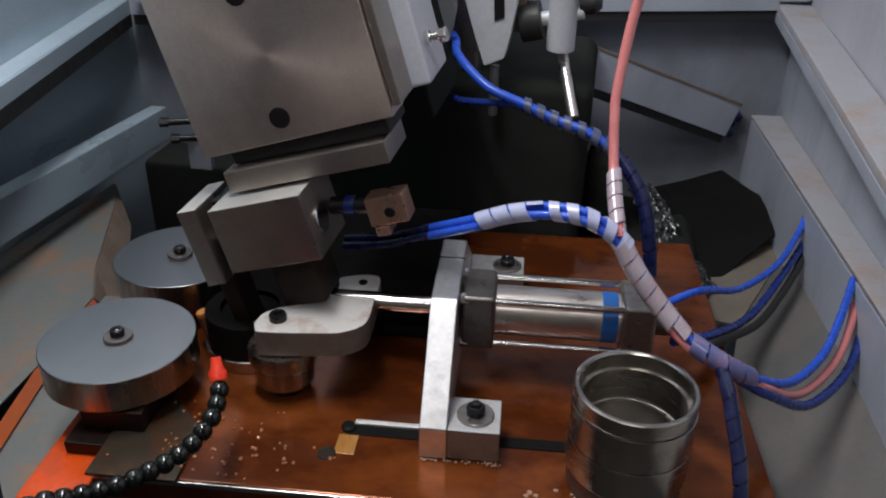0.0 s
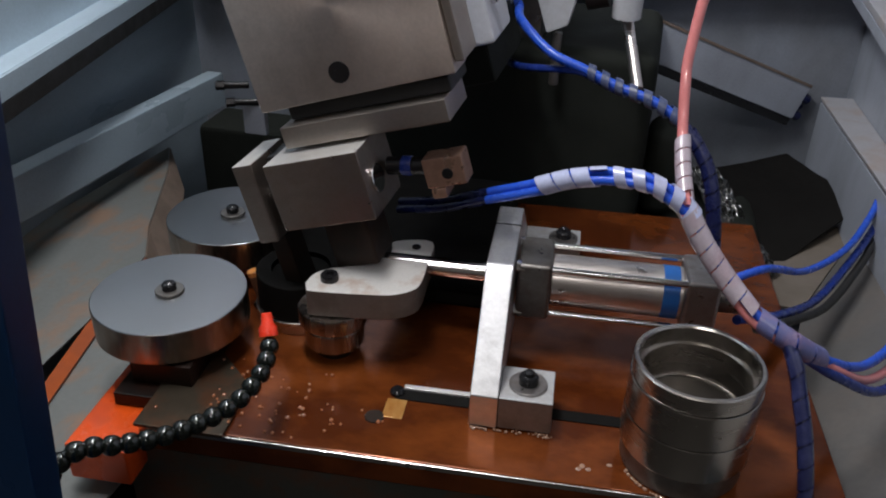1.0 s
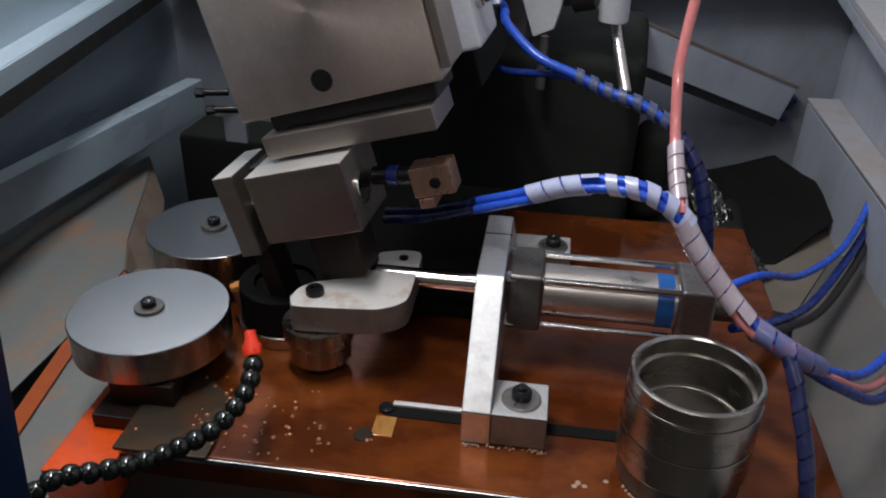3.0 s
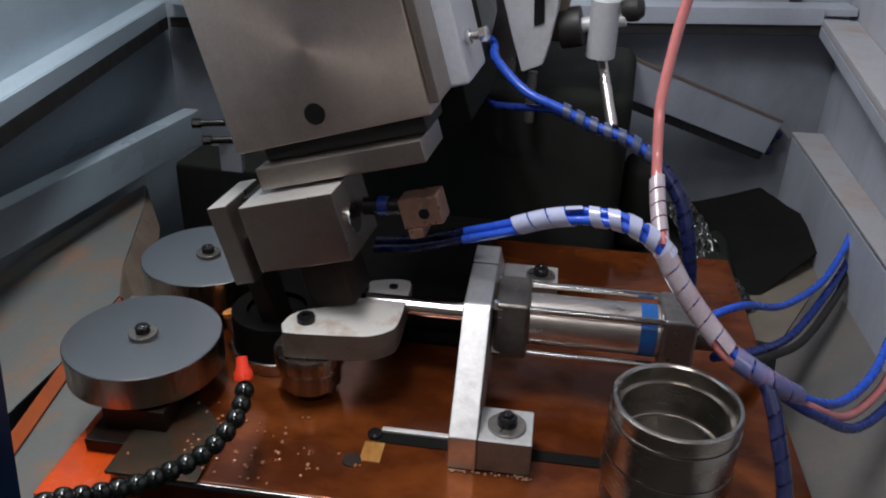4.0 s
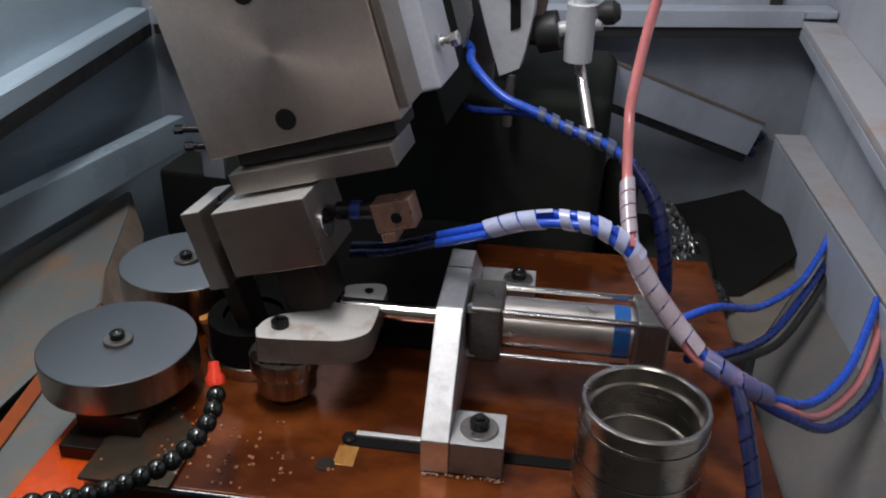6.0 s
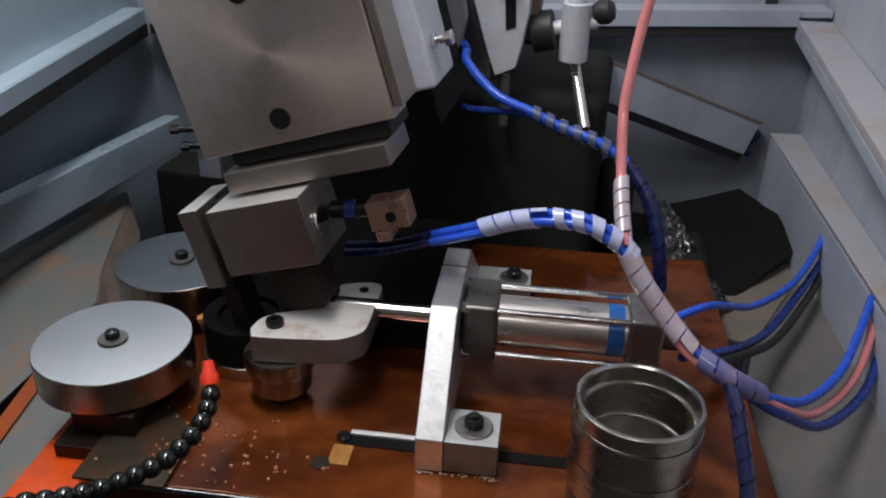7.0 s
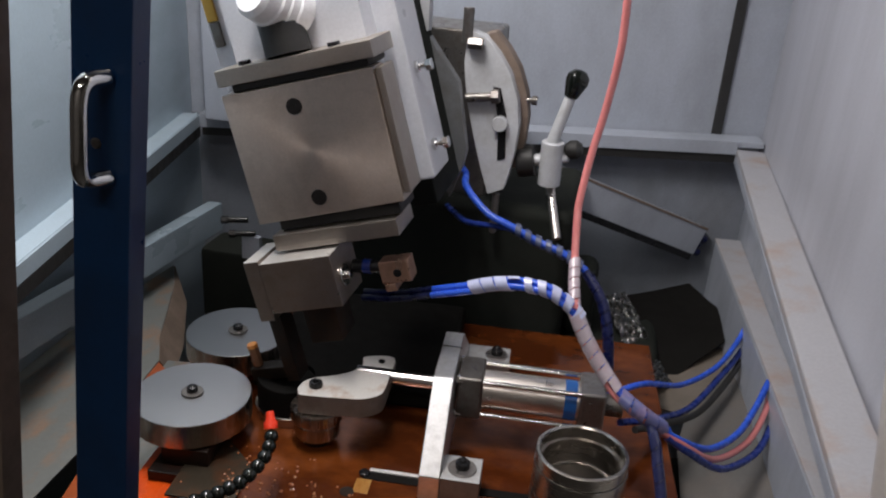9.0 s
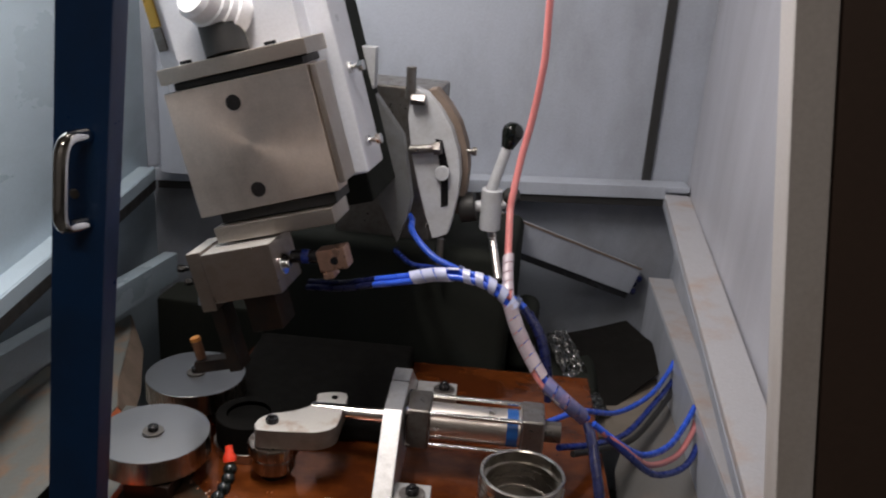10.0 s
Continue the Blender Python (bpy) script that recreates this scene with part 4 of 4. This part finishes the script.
def fixed_hoses():
    group = "air hoses"
    followers = []
    loops = (("blue_tube", BLUE, 0.0042, "bright blue air tube looping to the cabinet wall", [(0.2491, 0.05, 0.0987), (0.2805, 0.06, 0.0800), (0.323, 0.10, 0.0536), (0.3634, 0.16, 0.048), (0.3906, 0.22, 0.0586), (0.41, 0.27, 0.075)]),
             ("red_tube", PINK, 0.0042, "dull red air tube looping to the cabinet wall", [(0.2600, 0.05, 0.0900), (0.288, 0.06, 0.0725), (0.332, 0.10, 0.0410), (0.377, 0.165, 0.034), (0.402, 0.22, 0.047), (0.415, 0.27, 0.06)]),
             ("dark_blue_tube", NAVYBLUE, 0.0045, "dark blue air tube looping to the cabinet wall", [(0.2650, 0.05, 0.0850), (0.2943, 0.06, 0.0652), (0.342, 0.10, 0.0299), (0.3917, 0.17, 0.0198), (0.4143, 0.22, 0.0358), (0.425, 0.26, 0.05)]),
             ("blue_tube", BLUE, 0.0040, "blue air tube running behind the cylinder to the wall", [(0.20, 0.16, 0.078), (0.2454, 0.20, 0.0801), (0.3047, 0.30, 0.0305), (0.3592, 0.38, 0.0233), (0.3937, 0.45, 0.0345), (0.41, 0.49, 0.05)]),
             ("dark_blue_tube", NAVYBLUE, 0.0046, "dark blue air tube running to the cabinet wall", [(0.22, 0.14, 0.055), (0.2671, 0.20, 0.0301), (0.323, 0.30, -0.0037), (0.3683, 0.38, 0.0092), (0.401, 0.45, 0.0154), (0.42, 0.49, 0.03)]),
             ("black_tube", RUBBER, 0.0046, "black cable running to the cabinet wall", [(0.24, 0.145, 0.045), (0.280, 0.205, 0.022), (0.335, 0.30, -0.010), (0.378, 0.38, 0.000), (0.408, 0.45, 0.008), (0.425, 0.49, 0.02)]))
    for name, material, r, label, line in loops:
        ob = solid(name, tube(line, r), material, None, label, "air tube", group)
        followers.append((ob, Vector(line[0]), Vector(line[-1])))
    h = empty("wrapped_hose", pose(0, 0, 0), "dark blue wrapped hose hanging over the bed edge", "air hose", group)
    line = [(0.246, 0.048, 0.1), (0.2545, 0.030, 0.085), (0.2605, 0.014, 0.064), (0.2663, 0.0, 0.0444), (0.274, -0.02, 0.0), (0.278, -0.04, -0.06), (0.28, -0.05, -0.2)]
    part("tube", tube(line, 0.0049), NAVYTUBE, h)
    part("spiral_wrap", spiral(line, 0.0053, 0.0160, 0.0175), WRAPBLUE, h, "bluish spiral wrap")
    hanging = h
    h = empty("wrapped_hose", pose(0, 0, 0), "blue wrapped hose running behind the tool head", "air hose", group)
    line = [(-0.075, 0.47, 0.262), (-0.050, 0.425, 0.260), (-0.0380, 0.375, 0.2545), (0.001, 0.34, 0.2316), (0.0413, 0.33, 0.2188), (0.0806, 0.32, 0.2064), (0.1187, 0.31, 0.1976), (0.1508, 0.30, 0.182), (0.1788, 0.28, 0.1479), (0.193, 0.26, 0.106), (0.20, 0.25, 0.06)]
    part("tube", tube(line[:8], 0.0052), BLUE, h)
    # Lower run of the same hose, coloured darker.
    part("tube", tube(line[7:], 0.0052), NAVYTUBE, h, "blue tube end coloured darker")
    part("tube", tube([(-0.085, 0.475, 0.185), (-0.062, 0.42, 0.195), (-0.0309, 0.36, 0.206), (0.0148, 0.34, 0.2132), (0.0413, 0.33, 0.2150), (0.08, 0.32, 0.202)], 0.0042), NAVYBLUE, h)
    part("spiral_wrap", spiral(line[4:8], 0.0072, 0.009, 0.0165), WRAPDARK, h, "dark spiral wrap")
    part("spiral_wrap", spiral(line[7:], 0.0066, 0.0145, 0.0165), NAVYTUBE, h, "dark blue spiral wrap")
    return hanging, followers[:3]


hose_hanging, hose_loops = fixed_hoses()


def coolant_hose():
    h = empty("coolant_hose", pose(0, 0, 0), "black segmented coolant hose with a red nozzle", "coolant hose")
    line = smooth_line([(-0.168, -0.033, 0.080), (-0.1643, -0.040, 0.073), (-0.1618, -0.0632, 0.062), (-0.1723, -0.0914, 0.05), (-0.1919, -0.1152, 0.045), (-0.2125, -0.1376, 0.045), (-0.2344, -0.1578, 0.05), (-0.2527, -0.1741, 0.055), (-0.266, -0.188, 0.045), (-0.28, -0.197, 0.01), (-0.285, -0.2, -0.06), (-0.285, -0.2, -0.2)], 40)
    last, step = line[0], 0.0122
    for i, p in enumerate(line[:-1]):
        if last is None or (p - last).length >= step:
            ahead = (line[i + 1] - line[i]).normalized()
            m = Matrix.Translation(p) @ ahead.to_track_quat("Z", "Y").to_matrix().to_4x4()
            part("segment", lathe([(0.0048, -0.0070), (0.0056, -0.0062), (0.0070, -0.0042), (0.0079, -0.0014), (0.0079, 0.0014), (0.0070, 0.0040), (0.0056, 0.0054), (0.0048, 0.0060), (0.0048, 0.0074)], 24), LOCLINE, h, m=m)
            last = p
    tip = Matrix.Translation((-0.168, -0.033, 0.080)) @ Vector((-0.25, 0.45, 0.75)).to_track_quat("Z", "Y").to_matrix().to_4x4()
    part("nozzle", lathe([(0, -0.003), (0.0078, -0.003), (0.0078, 0.004), (0.0052, 0.008), (0.0044, 0.016), (0.003, 0.0165), (0.003, 0.010), (0, 0.010)], 24), RED, h, "bright red plastic nozzle", m=tip)


coolant_hose()


def oil_drops():
    rng = random.Random(5)
    bm = bmesh.new()

    def drop(x, y, z, r, flat=0.45):
        bmesh.ops.create_icosphere(bm, subdivisions=2, radius=r, matrix=Matrix.Translation((x, y, z)) @ Matrix.Diagonal((1, rng.uniform(0.8, 1.3), flat, 1)))

    for _ in range(90):
        x, y = rng.gauss(-0.175, 0.05), rng.gauss(-0.02, 0.035)
        if -0.27 < x < 0.0 and -0.058 < y < 0.05:
            drop(x, y, 0.0006 + (0.0036 if x < -0.2 else 0), rng.choice((0.0009, 0.0012, 0.0015, 0.0019)), 0.8)
    spread_bm, bm = bm, bmesh.new()
    for _ in range(46):
        drop(0.0 + rng.uniform(0.0, 0.072), -0.0115 + rng.gauss(0, 0.0012), 0.0008, rng.uniform(0.0007, 0.0015), 0.9)
    for _ in range(60):
        a = rng.uniform(3.6, 5.4)
        drop(0.1784 + 0.0505 * math.cos(a), -0.0166 + 0.0505 * math.sin(a), 0.0008, rng.uniform(0.0007, 0.0018), 0.9)
    for x, y in ((0.098, -0.040), (0.103, -0.043), (0.095, -0.044), (0.12, -0.035)):
        drop(x, y, 0.0005, 0.0024, 0.3)
    solid("oil_froth", bm, FOAM, BASE, "pale froth of oil beads along the foot and the ring", "oil froth", kind="stuff")
    ob = solid("oil_drops", spread_bm, DRIP, BASE, "glossy drops of oil scattered on the bed plate", "oil drops", kind="stuff")
    return ob


oil_drops()


def motions():
    lift = [(0, 0.0), (8.35, 0.0), (8.5, 0.004), (9.0, 0.048), (9.5, 0.103), (9.75, 0.114), (10.0, 0.118)]
    times, heights = [a for a, b in lift], [b for a, b in lift]
    up = Vector((-math.sin(radians(16.5)), 0, math.cos(radians(16.5))))
    walk(head, [(t, Matrix.Translation(up * d) @ HEAD0) for t, d in lift])
    slide = [(0, 0.0), (6.95, 0.0), (7.12, 0.0115), (8.35, 0.0115), (8.5, 0.0115), (9.0, 0.0115), (9.5, 0.0115), (9.75, 0.0115), (10.0, 0.0115)]
    walk(clamp, [(t, Matrix.Translation(up * float(np.interp(t, times, heights))) @ HEAD0 @ pose(s, 0, 0)) for t, s in slide])
    knot = Matrix.Translation(bundle[-1])
    walk(hose_up, [(t, pose(-0.14 * d, 0, 0.77 * d) @ knot @ pose(0, 0, 0, 0, 55 * d, 0) @ knot.inverted()) for t, d in lift])
    walk(hose_red, [(t, pose(-0.14 * d, 0, 0.77 * d)) for t, d in lift])
    walk(hose_low, [(t, pose(-0.14 * d, 0, 0.77 * d) @ knot @ pose(0, 0, 0, 0, 84 * d, 0) @ knot.inverted()) for t, d in lift])
    walk(hose_hanging, [(t, pose(0.0, 0, 0.42 * d)) for t, d in lift])
    # the loops are drawn up about their ends at the wall
    for loop, start, end in hose_loops:
        hold = Matrix.Translation(end)
        rows = []
        for t, d in lift:
            turn = (start - end).rotation_difference(start + Vector((0, 0, 0.42 * d)) - end).to_matrix().to_4x4()
            rows.append((t, hold @ turn @ hold.inverted()))
        walk(loop, rows)
    # the rollers turn, in turns at given times
    spin_front = [(0, 0.3), (0.8, 1), (1.55, 2), (2.36, 3), (3.1, 4), (3.85, 5), (4.2, 6), (5.6, 12), (7.0, 17), (7.3, 18), (7.57, 19), (8.75, 20), (9.78, 21), (10.0, 21.25)]
    spin_back = [(0, 0.4), (0.5, 1), (1.35, 2), (2.6, 3), (3.4, 4), (4.2, 5), (4.7, 6), (5.4, 7), (5.7, 8), (6.8, 11), (7.1, 12), (7.4, 13), (8.05, 14), (9.5, 15), (10.0, 15.4)]
    for thing, turns, ahead in ((disc_front, spin_front, 0.0), (disc_back, spin_back, 0.0)):
        place = thing.matrix_basis.translation.copy()
        rows = []
        for k in range(201):
            t = k * 0.05
            n = float(np.interp(t, [a for a, b in turns], [b for a, b in turns]))
            rows.append((t, pose(*place, 0, 0, BRIGHT + ahead + 360 * n)))
        walk(thing, rows)


BRIGHT = -53
motions()
